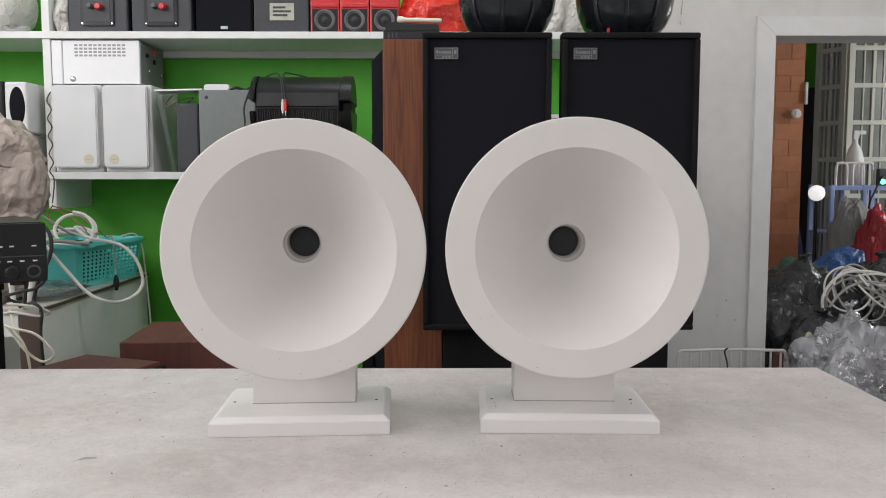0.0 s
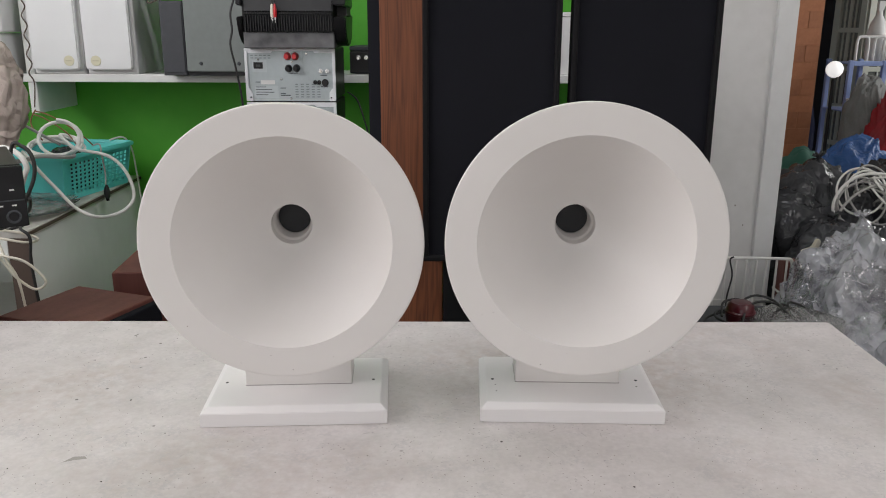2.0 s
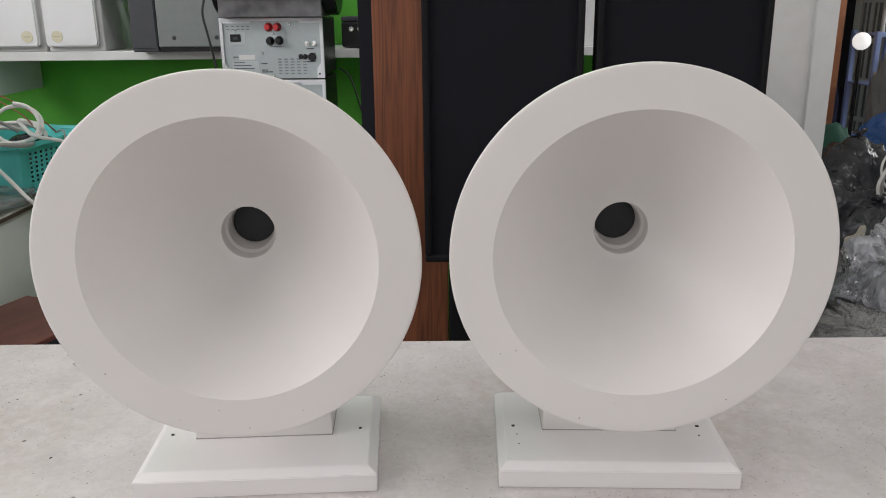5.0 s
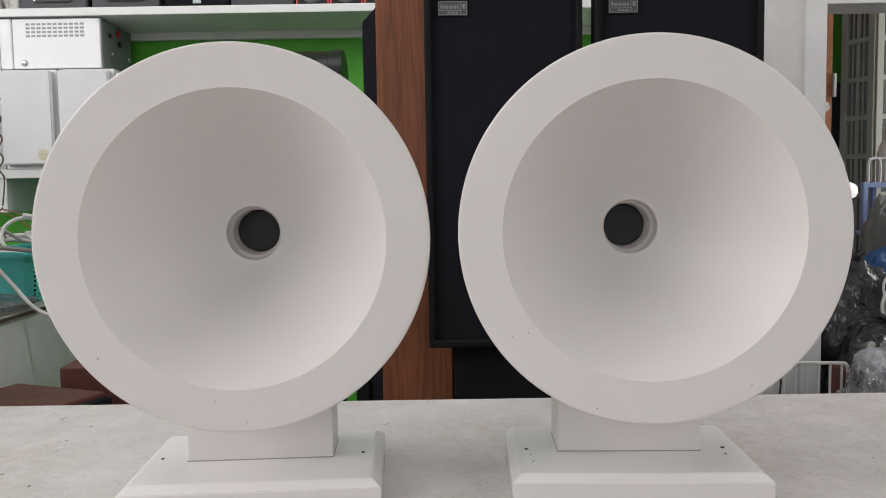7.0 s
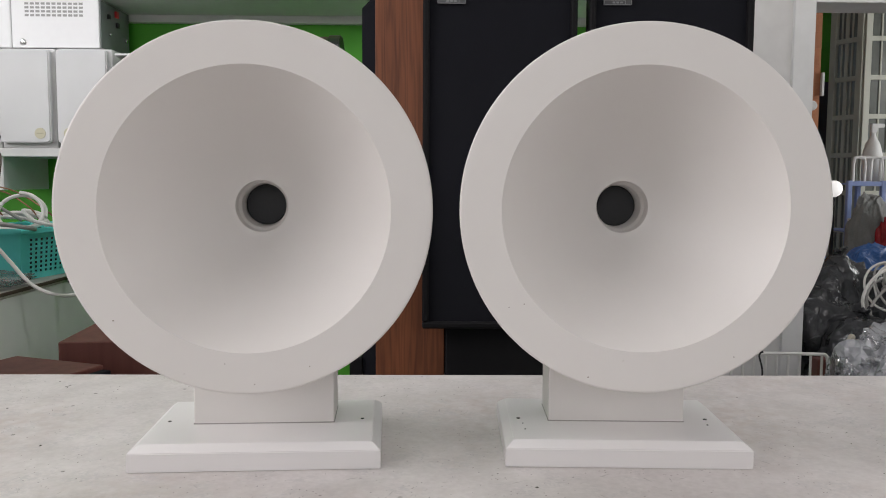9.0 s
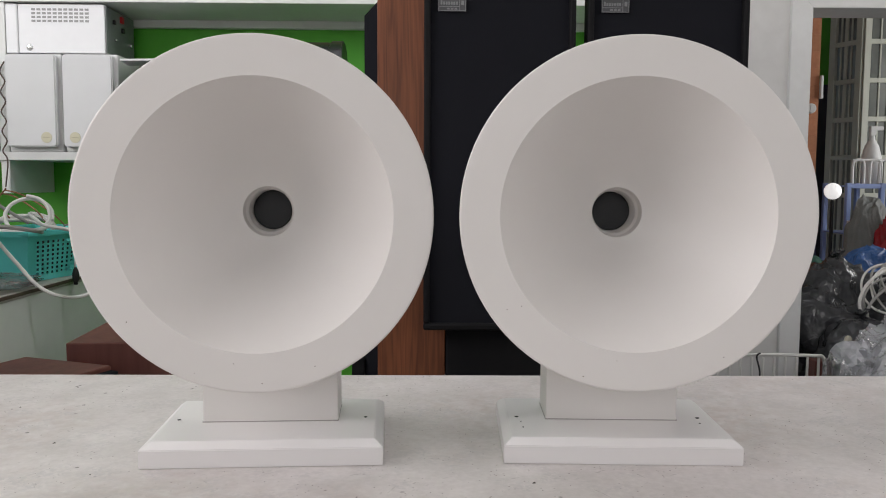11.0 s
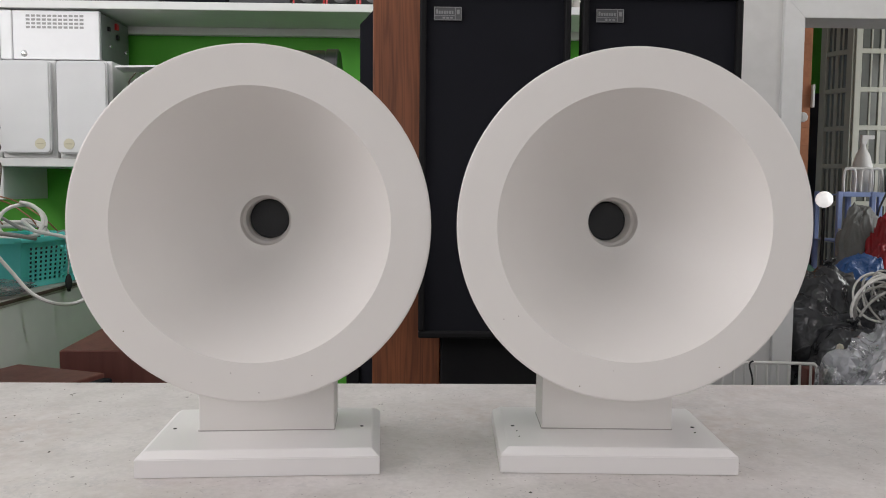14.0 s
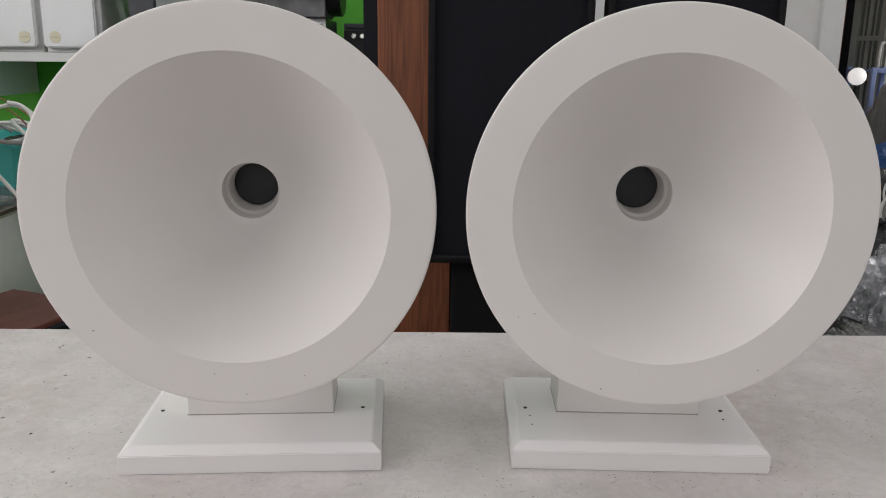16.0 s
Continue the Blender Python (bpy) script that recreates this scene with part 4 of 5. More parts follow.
part("casing", box(0, 0.20, 0, 0.22, 0.004, 0.075, 0.004), BLACK_PLASTIC, disc)
for k in range(3):
    part("knob", cylinder(0.007, -0.014, 0.0, 16, 0.001, at=(0.03 + 0.025 * k, 0, 0.055)), BRIGHT_METAL, disc, smooth=True)
part("lid", box(0.0, 0.2, 0.0, 0.22, 0.076, 0.09, 0.003), DARK_GREY, disc)

# ---- things on the upper shelf ----
UP = 1.624


def terminal_box(x, label):
    root = thing("speaker_back", label, "speaker", (x, 2.85, UP), 0, "pair of boxes with terminal cups")
    w = 0.205
    part("cabinet", box(0, w, 0.0, 0.2, 0.0, 0.26, 0.006), DARK_GREY, root)
    cup = part("terminal_cup", prism(rounded(0.045, 0.160, 0.022, 0.15, 0.008), "Y", -0.006, -0.0005, bevel=0.002), BLACK_PLASTIC, root)
    part("cup_recess", box(0.058, 0.147, -0.0075, -0.006, 0.036, 0.136, 0.0005), DARK_GREY, cup)
    part("binding_post", lathe([(0, -0.03), (0.009, -0.03), (0.012, -0.024), (0.012, -0.012), (0.007, -0.010), (0.007, -0.0075)], 18, "Y", (0.112, 0, 0.085)), RED_PLASTIC, cup, smooth=True)
    part("binding_post", lathe([(0, -0.026), (0.007, -0.026), (0.009, -0.02), (0.009, -0.0075)], 18, "Y", (0.082, 0, 0.088)), HEATER_FOOT, cup, smooth=True)
    for sx in (0.052, 0.153):
        part("screw", lathe([(0, -0.009), (0.003, -0.009), (0.0045, -0.006)], 12, "Y", (sx, 0, 0.030)), BRIGHT_METAL, cup, smooth=True)
    return root


terminal_box(-1.265, "dark grey box with a recessed red terminal on the shelf")
terminal_box(-1.047, "dark grey box with a recessed red terminal on the shelf")
small = thing("black_speaker", "small black speaker with a silver badge on the shelf", "speaker", (-0.829, 2.85, UP))
part("cabinet", box(0, 0.196, 0.01, 0.2, 0, 0.25, 0.003), BLACK_WOOD, small)
part("grille", box(0.004, 0.192, -0.004, 0.009, 0.004, 0.246, 0.003), BLACK_CLOTH, small)
part("badge", box(0.088, 0.112, -0.006, -0.0035, 0.012, 0.022, 0.0006), SILVER, small)
lab = thing("labelled_box", "dark grey box with a faded yellowish label plate", "box", (-0.628, 2.85, UP))
part("casing", box(0, 0.188, 0, 0.2, 0, 0.24, 0.004), DARK_GREY, lab)
lp = part("label_plate", box(0.055, 0.139, -0.003, -0.0003, 0.042, 0.100, 0.001), FADED_LABEL, lab, "faded yellowish label plate")
for j, wd in enumerate((0.05, 0.062, 0.044)):
    part("print_line", box(0.066, 0.066 + wd, -0.0036, -0.003, 0.056 + 0.013 * j, 0.063 + 0.013 * j), DARK_GREY, lp)


def red_speaker(x, label):
    root = thing("red_speaker", label, "speaker", (x, 2.85, UP), 0, "row of small red speakers")
    w = 0.099
    part("cabinet", box(0, w, 0.004, 0.12, 0, 0.16, 0.003), RED_PLASTIC, root)
    part("baffle", box(0.006, w - 0.006, 0.0, 0.0045, 0.006, 0.082, 0.001), BLACK_PLASTIC, root)
    c = (w / 2, 0, 0.044)
    drv = part("driver", lathe([(0.036, 0.0), (0.036, -0.003), (0.031, -0.0045), (0.028, -0.001), (0.013, 0.003), (0.0128, 0.0)], 28, "Y", c), HEATER_FOOT, root, smooth=True)
    part("dust_cap", lathe([(0.0128, -0.0005), (0.009, -0.004), (0, -0.0055)], 20, "Y", c), BLACK_RUBBER, drv, smooth=True)
    part("band", box(0.004, w - 0.004, -0.002, 0.004, 0.088, 0.10, 0.001), RED_PLASTIC, root)
    return root


for x in (-0.434, -0.332, -0.229):
    red_speaker(x, "small red speaker with a grey round driver on the shelf")

soft_bag("red_plastic_bag", "crumpled shiny red plastic bag on the shelf", "plastic bag", (-0.012, 2.95, UP), (0.25, 0.20, 0.16), 3, RED_FILM, folds=2.6, depth=0.28)
soft_bag("white_plastic_bag", "crumpled white plastic bag on the shelf", "plastic bag", (0.44, 2.96, UP), (0.24, 0.20, 0.20), 5, MILKY_FILM, folds=3.2, depth=0.3)
soft_bag("clear_plastic_bag", "crumpled clear plastic bag by the shelf post", "plastic bag", (-1.285, 2.90, UP), (0.07, 0.12, 0.16), 8, MILKY_FILM, folds=3.2, depth=0.3)
soft_bag("cream_sack", "cream wrapped bundle on the shelf", "bundle", (-1.56, 2.97, UP), (0.24, 0.22, 0.24), 12, MILKY_FILM, folds=1.4, depth=0.1)
tray = thing("silver_dish", "small silver dish on the shelf", "dish", (-1.445, 2.86, UP))
part("bowl", lathe([(0, 0.002), (0.028, 0.0), (0.042, 0.014), (0.046, 0.02), (0.043, 0.02), (0.027, 0.006), (0, 0.006)], 28, "Z"), BRIGHT_METAL, tray, smooth=True)
part("lid_knob", cylinder(0.012, 0.006, 0.018, 16, 0.002, axis="Z"), BRIGHT_METAL, tray, smooth=True)

# black flat unit on the walnut cabinet, and the two round black housings on the towers
flat = thing("flat_black_case", "flat black case lying on the walnut cabinet", "case", (-0.137, 2.12, 1.4805))
part("lower_shell", box(0.0, 0.145, 0, 0.24, 0.0, 0.022, 0.003), BLACK_PLASTIC, flat)
part("upper_shell", prism([(0.004, 0.0225), (0.008, 0.046), (0.142, 0.040), (0.145, 0.0225)], "Y", 0.004, 0.236, bevel=0.002), BLACK_PLASTIC, flat)
for k in range(3):
    part("vent_slot", box(0.012 + 0.010 * k, 0.016 + 0.010 * k, -0.001, 0.0005, 0.004, 0.018), DARK_GREY, flat)
stick = part("cream_stick", lathe([(0, 0), (0.009, 0.003), (0.010, 0.012), (0.006, 0.022), (0.0055, 0.10), (0.005, 0.115), (0, 0.116)], 14, "X"), CREAM, None, "pale cream plastic stick lying on the black case", smooth=True, category="stick")
stick.matrix_world = pose(-0.103, 2.135, 1.5335, 0, 1.0, 0)


def round_housing(x, label):
    root = thing("round_black_housing", label, "speaker housing", (x, 2.19, 1.486), 0, "pair of round black housings")
    prof = [(0, 0.002), (0.060, 0.0), (0.066, 0.006), (0.085, 0.014), (0.106, 0.036), (0.121, 0.068), (0.128, 0.105), (0.127, 0.15), (0.118, 0.19), (0.09, 0.225), (0.04, 0.24), (0, 0.242)]
    part("shell", lathe(prof, 56, "Z"), ROUND_BLACK, root, smooth=True)
    for a in (-138, -100, -62):
        ca, sa = math.cos(radians(a)), math.sin(radians(a))
        bm = tube([(0.088 * ca, 0.088 * sa, 0.016), (0.112 * ca, 0.112 * sa, 0.040), (0.126 * ca, 0.126 * sa, 0.075), (0.132 * ca, 0.132 * sa, 0.12)], 0.006, 8, 5)
        part("rib", bm, ROUND_BLACK, root, smooth=True)
    return root


round_housing(0.186, "round glossy black housing on a tall speaker")
round_housing(0.497, "round glossy black housing beside the white wall")
clip = part("red_clip", box(0.425, 0.431, 2.055, 2.062, 1.486, 1.500, 0.001), RED_PLASTIC, None, "small red clip on the speaker top", category="clip")

# ---- left end: little speakers on the shelf, coiled wire on the post ----
sp = thing("two_tone_speaker", "small white speaker with an oval black grille", "speaker", (-1.498, 2.76, SH + 0.13))
part("cabinet", box(0.05, 0.125, 0.0, 0.16, 0, 0.17, 0.008, 3), WHITE_PLASTIC, sp)
part("side_grille", lathe([(0, -0.004), (0.6, -0.004), (0.9, -0.002), (1.0, 0.001)], 32, "Y"), BLACK_CLOTH, sp, "oval black grille")
sp.children[-1].matrix_local = Matrix.Translation((0.092, 0.0, 0.088)) @ Matrix.Diagonal((0.027, 1, 0.068, 1))
part("black_front", box(-0.06, 0.048, -0.004, 0.155, 0.002, 0.172, 0.006), BLACK_PLASTIC, sp)
low = thing("low_speaker", "small white speaker under the two-tone one", "speaker", (-1.490, 2.77, SH))
part("cabinet", box(-0.05, 0.105, 0.0, 0.16, 0, 0.128, 0.008, 3), WHITE_PLASTIC, low)
part("grille", lathe([(0, -0.004), (0.024, -0.003), (0.028, 0.001)], 28, "Y", (0.075, 0, 0.07)), BLACK_CLOTH, low, smooth=True)
soft_bag("white_bag", "crumpled white bag beside the shelf post", "plastic bag", (-1.385, 2.99, SH), (0.09, 0.14, 0.16), 15, MILKY_FILM, folds=2.5, depth=0.25)
zig = [(-1.327 + 0.007 * (-1) ** k, 2.818, 1.42 - 0.030 * k) for k in range(11)]
cable("coiled_wire", "thin brown kinked wire hanging on the shelf post", zig + [(-1.328, 2.815, 1.04)], 0.0022, BROWN_EDGE, 4)

# ---- counter, basket, paper bag and black stereo ----
counter = thing("side_counter", "pale cabinet with a dusty worn top against the green wall", "cabinet", (0, 0, 0))
part("top", box(-2.0, -1.092, 2.21, 3.05, 0.752, 0.772, 0.002), DIRTY_TOP, counter)
part("edge_strip", box(-1.0915, -1.087, 2.21, 3.05, 0.760, 0.7690, 0.001), BROWN_EDGE, counter, "worn dark edge strip")
part("side_panel", box(-1.112, -1.094, 2.225, 3.045, 0.0, 0.752, 0.002), PALE_PANEL, counter)
part("front_post", box(-1.150, -1.094, 2.212, 2.2245, 0.0, 0.752, 0.001), BROWN_EDGE, counter)
part("front_rail", box(-2.0, -1.151, 2.213, 2.2245, 0.690, 0.752, 0.001), PALE_PANEL, counter)
part("back_panel", box(-2.0, -1.112, 3.02, 3.045, 0.0, 0.752), PALE_PANEL, counter)
part("inner_shelf", box(-2.0, -1.112, 2.25, 3.02, 0.35, 0.37), PALE_PANEL, counter)


def basket(where, rz):
    root = thing("plastic_basket", "turquoise plastic basket with square holes on the counter", "basket", where, rz)
    L, W, H, t = 0.335, 0.225, 0.137, 0.003

    def wall(name, along, width, cols, rows, turn, shift, solid=0.0):
        """One side with its holes left open, leaning out towards the rim."""
        bm = bmesh.new()
        zs, hole = 0.014, (H - 0.034) / rows
        u0, u1 = solid, width - 0.016
        cw = (u1 - u0) / cols
        for j in range(rows + 1):
            z = zs + j * hole
            box(0, width, 0, t, z - 0.0024 if j else 0, z + 0.0028, bm=bm)
        box(0, width, 0, t, zs + rows * hole, H, bm=bm)
        if solid:
            box(0, solid, 0, t, zs, zs + rows * hole, bm=bm)
        for i in range(cols + 1):
            u = u0 + i * cw
            box(u - 0.0042, u + 0.0042, 0, t, zs, zs + rows * hole, bm=bm)
        box(width - 0.016, width, 0, t, zs, zs + rows * hole, bm=bm)
        for v in bm.verts:
            k = v.co.z / H
            v.co.x += (v.co.x / width - 0.5) * 0.030 * k
            v.co.y -= 0.016 * k
        bmesh.ops.transform(bm, matrix=Matrix.Translation(shift) @ pose(0, 0, 0, 0, 0, turn), verts=bm.verts)
        part(name, bm, TURQUOISE, root)
    wall("side", 0, L, 14, 8, 90, (0, 0, 0), 0.03)
    wall("side", 0, L, 14, 8, -90, (-W, L, 0), 0.03)
    for turn, shift in ((0, (-W, 0, 0)), (180, (0, L, 0))):
        bm = box(0, W, 0, t, 0, H)
        for v in bm.verts:
            k = v.co.z / H
            v.co.x += (v.co.x / W - 0.5) * 0.034 * k
            v.co.y -= 0.016 * k
        bmesh.ops.transform(bm, matrix=Matrix.Translation(shift) @ pose(0, 0, 0, 0, 0, turn), verts=bm.verts)
        part("end", bm, TURQUOISE, root)
    part("bottom", box(-W, 0, 0, L, 0, 0.004, 0.001), TURQUOISE, root)
    e = 0.018
    rim = tube([(e, -e, H), (e, L * 0.5, H), (e, L + e, H), (-W * 0.5, L + e, H), (-W - e, L + e, H), (-W - e, L * 0.5, H), (-W - e, -e, H), (-W * 0.5, -e, H)], 0.008, 8, 6, True)
    for v in rim.verts:
        v.co.x = min(max(v.co.x, -W - e - 0.008), e + 0.008)
        v.co.y = min(max(v.co.y, -e - 0.008), L + e + 0.008)
    part("rim", rim, TURQUOISE, root, smooth=True)
    return root


basket((-1.152, 2.577, 0.7735), -12.0)
cable("white_mains_cable", "coiled white cable heaped on the basket", coil((-1.205, 2.66, 0.922), 0.072, 3.4, (16, 6, 0), 4, 0.10, 0.006)
      + [(-1.15, 2.64, 0.945), (-1.109, 2.6, 0.934), (-1.017, 2.6, 0.914), (-0.967, 2.6, 0.867), (-0.947, 2.6, 0.796), (-0.962, 2.58, 0.757), (-0.998, 2.55, 0.738), (-1.018, 2.47, 0.752), (-1.064, 2.45, 0.782), (-1.111, 2.45, 0.835), (-1.157, 2.45, 0.89), (-1.20, 2.48, 0.925), (-1.24, 2.53, 0.935)], 0.0054, WHITE_CABLE, 6)
cable("white_cable_loop", "loose white cable loop standing on the basket", coil((-1.19, 2.66, 0.955), 0.064, 1.4, (62, 10, 10), 9, 0.06, 0.008), 0.0056, WHITE_CABLE, 6)
cable("thin_white_wire", "thin white wire hanging off the basket", [(-1.14, 2.93, 0.918), (-1.10, 2.95, 0.925), (-1.082, 2.97, 0.885), (-1.072, 2.97, 0.80), (-1.063, 2.97, 0.68), (-1.056, 2.97, 0.55), (-1.054, 2.97, 0.40)], 0.003, WHITE_CABLE)
cable("thin_grey_wire", "thin grey lead hanging over the basket side", [(-1.12, 2.74, 0.925), (-1.095, 2.735, 0.93), (-1.085, 2.72, 0.90), (-1.08, 2.72, 0.84), (-1.074, 2.70, 0.805)], 0.0026, GREY_CABLE)
jack = thing("black_plug", "black moulded plug hanging over the counter edge", "plug", (-1.068, 2.69, 0.80), 0)
part("grip", lathe([(0.003, 0.006), (0.007, -0.002), (0.010, -0.016), (0.009, -0.032), (0.006, -0.038), (0, -0.038)], 16, "Z"), BLACK_RUBBER, jack, smooth=True)
part("collar", cylinder(0.0055, -0.046, -0.038, 14, 0.001, axis="Z"), BLACK_PLASTIC, jack, smooth=True)
for k, pts in enumerate(([(-1.32, 2.8, 1.03), (-1.27, 2.78, 1.02), (-1.20, 2.74, 0.995), (-1.14, 2.72, 0.96), (-1.11, 2.72, 0.93)],
                         [(-1.33, 2.8, 1.02), (-1.26, 2.74, 1.01), (-1.19, 2.72, 0.97), (-1.15, 2.70, 0.93)],
                         [(-1.31, 2.78, 1.035), (-1.29, 2.7, 1.0), (-1.25, 2.68, 0.95)])):
    cable("bare_wire", "thin copper-brown wire over the basket", pts, 0.0022, COPPER)
cable("grey_rod_cable", "stiff grey cable leaning into the basket", [(-1.28, 2.62, 1.01), (-1.24, 2.66, 0.97), (-1.20, 2.69, 0.935)], 0.005, GREY_CABLE)
soft_bag("clear_film", "crumpled clear film on the dusty countertop", "plastic film", (-1.22, 2.45, 0.7725), (0.25, 0.34, 0.035), 21, THIN_FILM, folds=5.0, depth=0.30, sub=6)
carton = thing("small_carton", "small brown carton under the paper bag", "carton", (-1.52, 2.235, 0.7725))
part("body", box(0, 0.30, 0, 0.20, 0, 0.150, 0.003), PAPER_BAG, carton)
part("flap", box(0.002, 0.298, 0.001, 0.199, 0.151, 0.157, 0.001), PAPER_BAG, carton)
soft_bag("paper_bag", "crumpled greyish brown paper bag on the counter", "paper bag", (-1.295, 2.33, 0.931), (0.34, 0.22, 0.38), 31, PAPER_BAG, folds=2.8, depth=0.20, sub=5)

cable("thick_white_cable", "thick white cable bent over the receiver's back", [(-1.18, 2.25, 0.775), (-1.19, 2.25, 0.93), (-1.16, 2.25, 0.985), (-1.126, 2.25, 0.983), (-1.103, 2.25, 0.966), (-1.091, 2.25, 0.939), (-1.101, 2.25, 0.912), (-1.125, 2.26, 0.86), (-1.15, 2.27, 0.779)], 0.0075, WHITE_CABLE)
cable("black_lead", "black lead looped in front of the basket", [(-1.14, 2.23, 0.777), (-1.10, 2.2, 0.99), (-1.07, 2.2, 1.0), (-1.05, 2.2, 0.979), (-1.045, 2.2, 0.947), (-1.0515, 2.2, 0.914), (-1.07, 2.2, 0.875), (-1.10, 2.22, 0.83), (-1.12, 2.24, 0.778)], 0.005, BLACK_RUBBER)
cable("grey_cable_bend", "grey cable lying over the basket's edge", [(-1.30, 2.40, 0.90), (-1.22, 2.40, 0.925), (-1.174, 2.40, 0.93), (-1.139, 2.42, 0.94), (-1.09, 2.50, 0.925), (-1.12, 2.60, 0.915)], 0.006, GREY_CABLE)

stack = thing("black_receiver", "black stereo receiver with small white lettering marks", "receiver", (-1.168, 1.483, 0.908), 32)
part("casing", box(0, 0.410, 0.012, 0.30, 0.006, 0.128, 0.003), BLACK_PLASTIC, stack)
face = part("front_panel", box(-0.002, 0.412, 0, 0.0115, 0.004, 0.126, 0.003), BLACK_PLASTIC, stack)
part("divider_line", box(0.002, 0.408, -0.0012, 0.0, 0.057, 0.0595), DARK_GREY, face)
for z, xs in ((0.078, (0.30, 0.322, 0.343, 0.384)), (0.047, (0.295, 0.317, 0.338, 0.361, 0.385))):
    for x in xs:
        part("print_mark", box(x, x + 0.0085, -0.0008, 0.0, z, z + 0.0028), LABEL_PAPER, face)
for x in (0.30, 0.345):
    part("knob", lathe([(0, -0.018), (0.012, -0.018), (0.014, -0.016), (0.015, 0.0)], 24, "Y", (x, 0, 0.026)), BLACK_PLASTIC, face, smooth=True)
part("socket_ring", lathe([(0.012, 0.0), (0.014, -0.003), (0.011, -0.004), (0.009, -0.001)], 24, "Y", (0.386, 0, 0.026)), DARK_GREY, face, smooth=True)
for x in (0.05, 0.36):
    for y in (0.05, 0.26):
        part("foot", cylinder(0.016, -0.006, 0.006, 16, 0.001, axis="Z", at=(x, y, 0)), BLACK_RUBBER, stack)
rack = thing("black_cabinet", "black cabinet under the receiver", "cabinet", (-1.375, 1.605, 0))
part("body", box(0, 0.410, 0, 0.19, 0, 0.880, 0.004), BLACK_WOOD, rack)
part("top", box(-0.004, 0.414, -0.004, 0.19, 0.8805, 0.9015, 0.002), BLACK_WOOD, rack)
cable("black_lead", "black lead drooping behind the receiver", [(-0.955, 1.98, 0.91), (-0.985, 2.03, 0.872), (-1.02, 2.05, 0.848), (-1.06, 2.06, 0.838), (-1.12, 2.10, 0.82), (-1.15, 2.20, 0.79), (-1.17, 2.26, 0.777)], 0.004, BLACK_RUBBER)
cable("black_lead", "black lead hanging down in front of the counter", [(-1.14, 2.20, 0.7765), (-1.10, 2.19, 0.79), (-1.06, 2.12, 0.80), (-1.035, 2.11, 0.78), (-1.04, 2.11, 0.72), (-1.035, 2.11, 0.62), (-1.03, 2.12, 0.5)], 0.004, BLACK_RUBBER)
cable("pale_cable_loop", "pale cable loop hanging by the counter", [(-1.14, 2.14, 0.795), (-1.06, 2.12, 0.79), (-1.02, 2.12, 0.775), (-1.05, 2.12, 0.765), (-1.12, 2.12, 0.775), (-1.16, 2.13, 0.76), (-1.12, 2.10, 0.74), (-1.05, 2.09, 0.725), (-1.01, 2.09, 0.69), (-1.0, 2.09, 0.665), (-1.03, 2.09, 0.65), (-1.08, 2.1, 0.68), (-1.12, 2.11, 0.73), (-1.15, 2.12, 0.75)], 0.0035, CREAM)
cable("pale_cable", "pale cable hanging by the counter", [(-1.13, 2.13, 0.78), (-1.10, 2.10, 0.73), (-1.07, 2.09, 0.68), (-1.06, 2.09, 0.6), (-1.06, 2.1, 0.5)], 0.0035, CREAM)

# brown speakers behind the table's far edge
for nm, where, rz, w, d, h, lab in (("brown_speaker", (-0.806, 2.034, 0), 4, 0.30, 0.30, 0.711, "dark mahogany speaker cabinet with a dusty top"),
                                     ("brown_speaker", (-0.952, 1.775, 0), -21, 0.225, 0.23, 0.692, "dusty brown speaker cabinet with a black front")):
    root = thing(nm, lab, "speaker", where, rz, "brown speakers behind the table")
    part("cabinet", box(0, w, 0, d, 0, h, 0.003), MAHOGANY, root)
    part("front", box(w + 0.001, w + 0.022, 0.004, d - 0.004, 0.01, h - 0.008, 0.003), BLACK_CLOTH, root, "black cloth front")

# ---- by the doorway: wire rack, bags, cables ----
wire = thing("wire_rack", "white coated wire basket against the wall", "wire rack", (0.88, 2.92, 0.0))
part("top_rail", tube([(0.0, 0.0, 0.36), (0.004, 0, 0.47), (0.012, 0, 0.492), (0.04, 0, 0.497), (0.2, 0, 0.500), (0.365, 0, 0.497), (0.395, 0, 0.492), (0.403, 0, 0.46), (0.405, 0, 0.36)], 0.0058, 8, 5), WHITE_WIRE, wire, smooth=True)
for k in range(11):
    part("upright_wire", tube([(0.012 + 0.037 * k, 0.0, 0.004), (0.012 + 0.037 * k, 0.0, 0.25), (0.012 + 0.037 * k, 0.0, 0.492)], 0.0042, 6, 2), WHITE_WIRE, wire)
for z in (0.02, 0.18, 0.34):
    part("cross_wire", tube([(0, 0.004, z), (0.2, 0.004, z), (0.402, 0.004, z)], 0.0035, 6, 2), WHITE_WIRE, wire)
part("side_wire", tube([(0.0, 0, 0.34), (0.0, 0.08, 0.34), (0.0, 0.15, 0.34)], 0.004, 6, 2), WHITE_WIRE, wire)
part("side_wire", tube([(0.405, 0, 0.34), (0.405, 0.08, 0.34), (0.405, 0.15, 0.34)], 0.004, 6, 2), WHITE_WIRE, wire)
cable("black_tie", "thin black wire looped on the wire rack", [(1.06, 2.90, 0.51), (1.05, 2.905, 0.495), (1.06, 2.90, 0.44), (1.045, 2.89, 0.36), (1.04, 2.88, 0.28)], 0.003, BLACK_RUBBER)
crate = thing("storage_crate", "grey crate of cables beyond the table", "crate", (0.80, 2.42, 0))
part("body", box(0, 0.46, 0, 0.40, 0, 0.335, 0.006), DARK_GREY, crate)
part("rim", box(-0.008, 0.468, -0.008, 0.408, 0.336, 0.352, 0.004), DARK_GREY, crate)
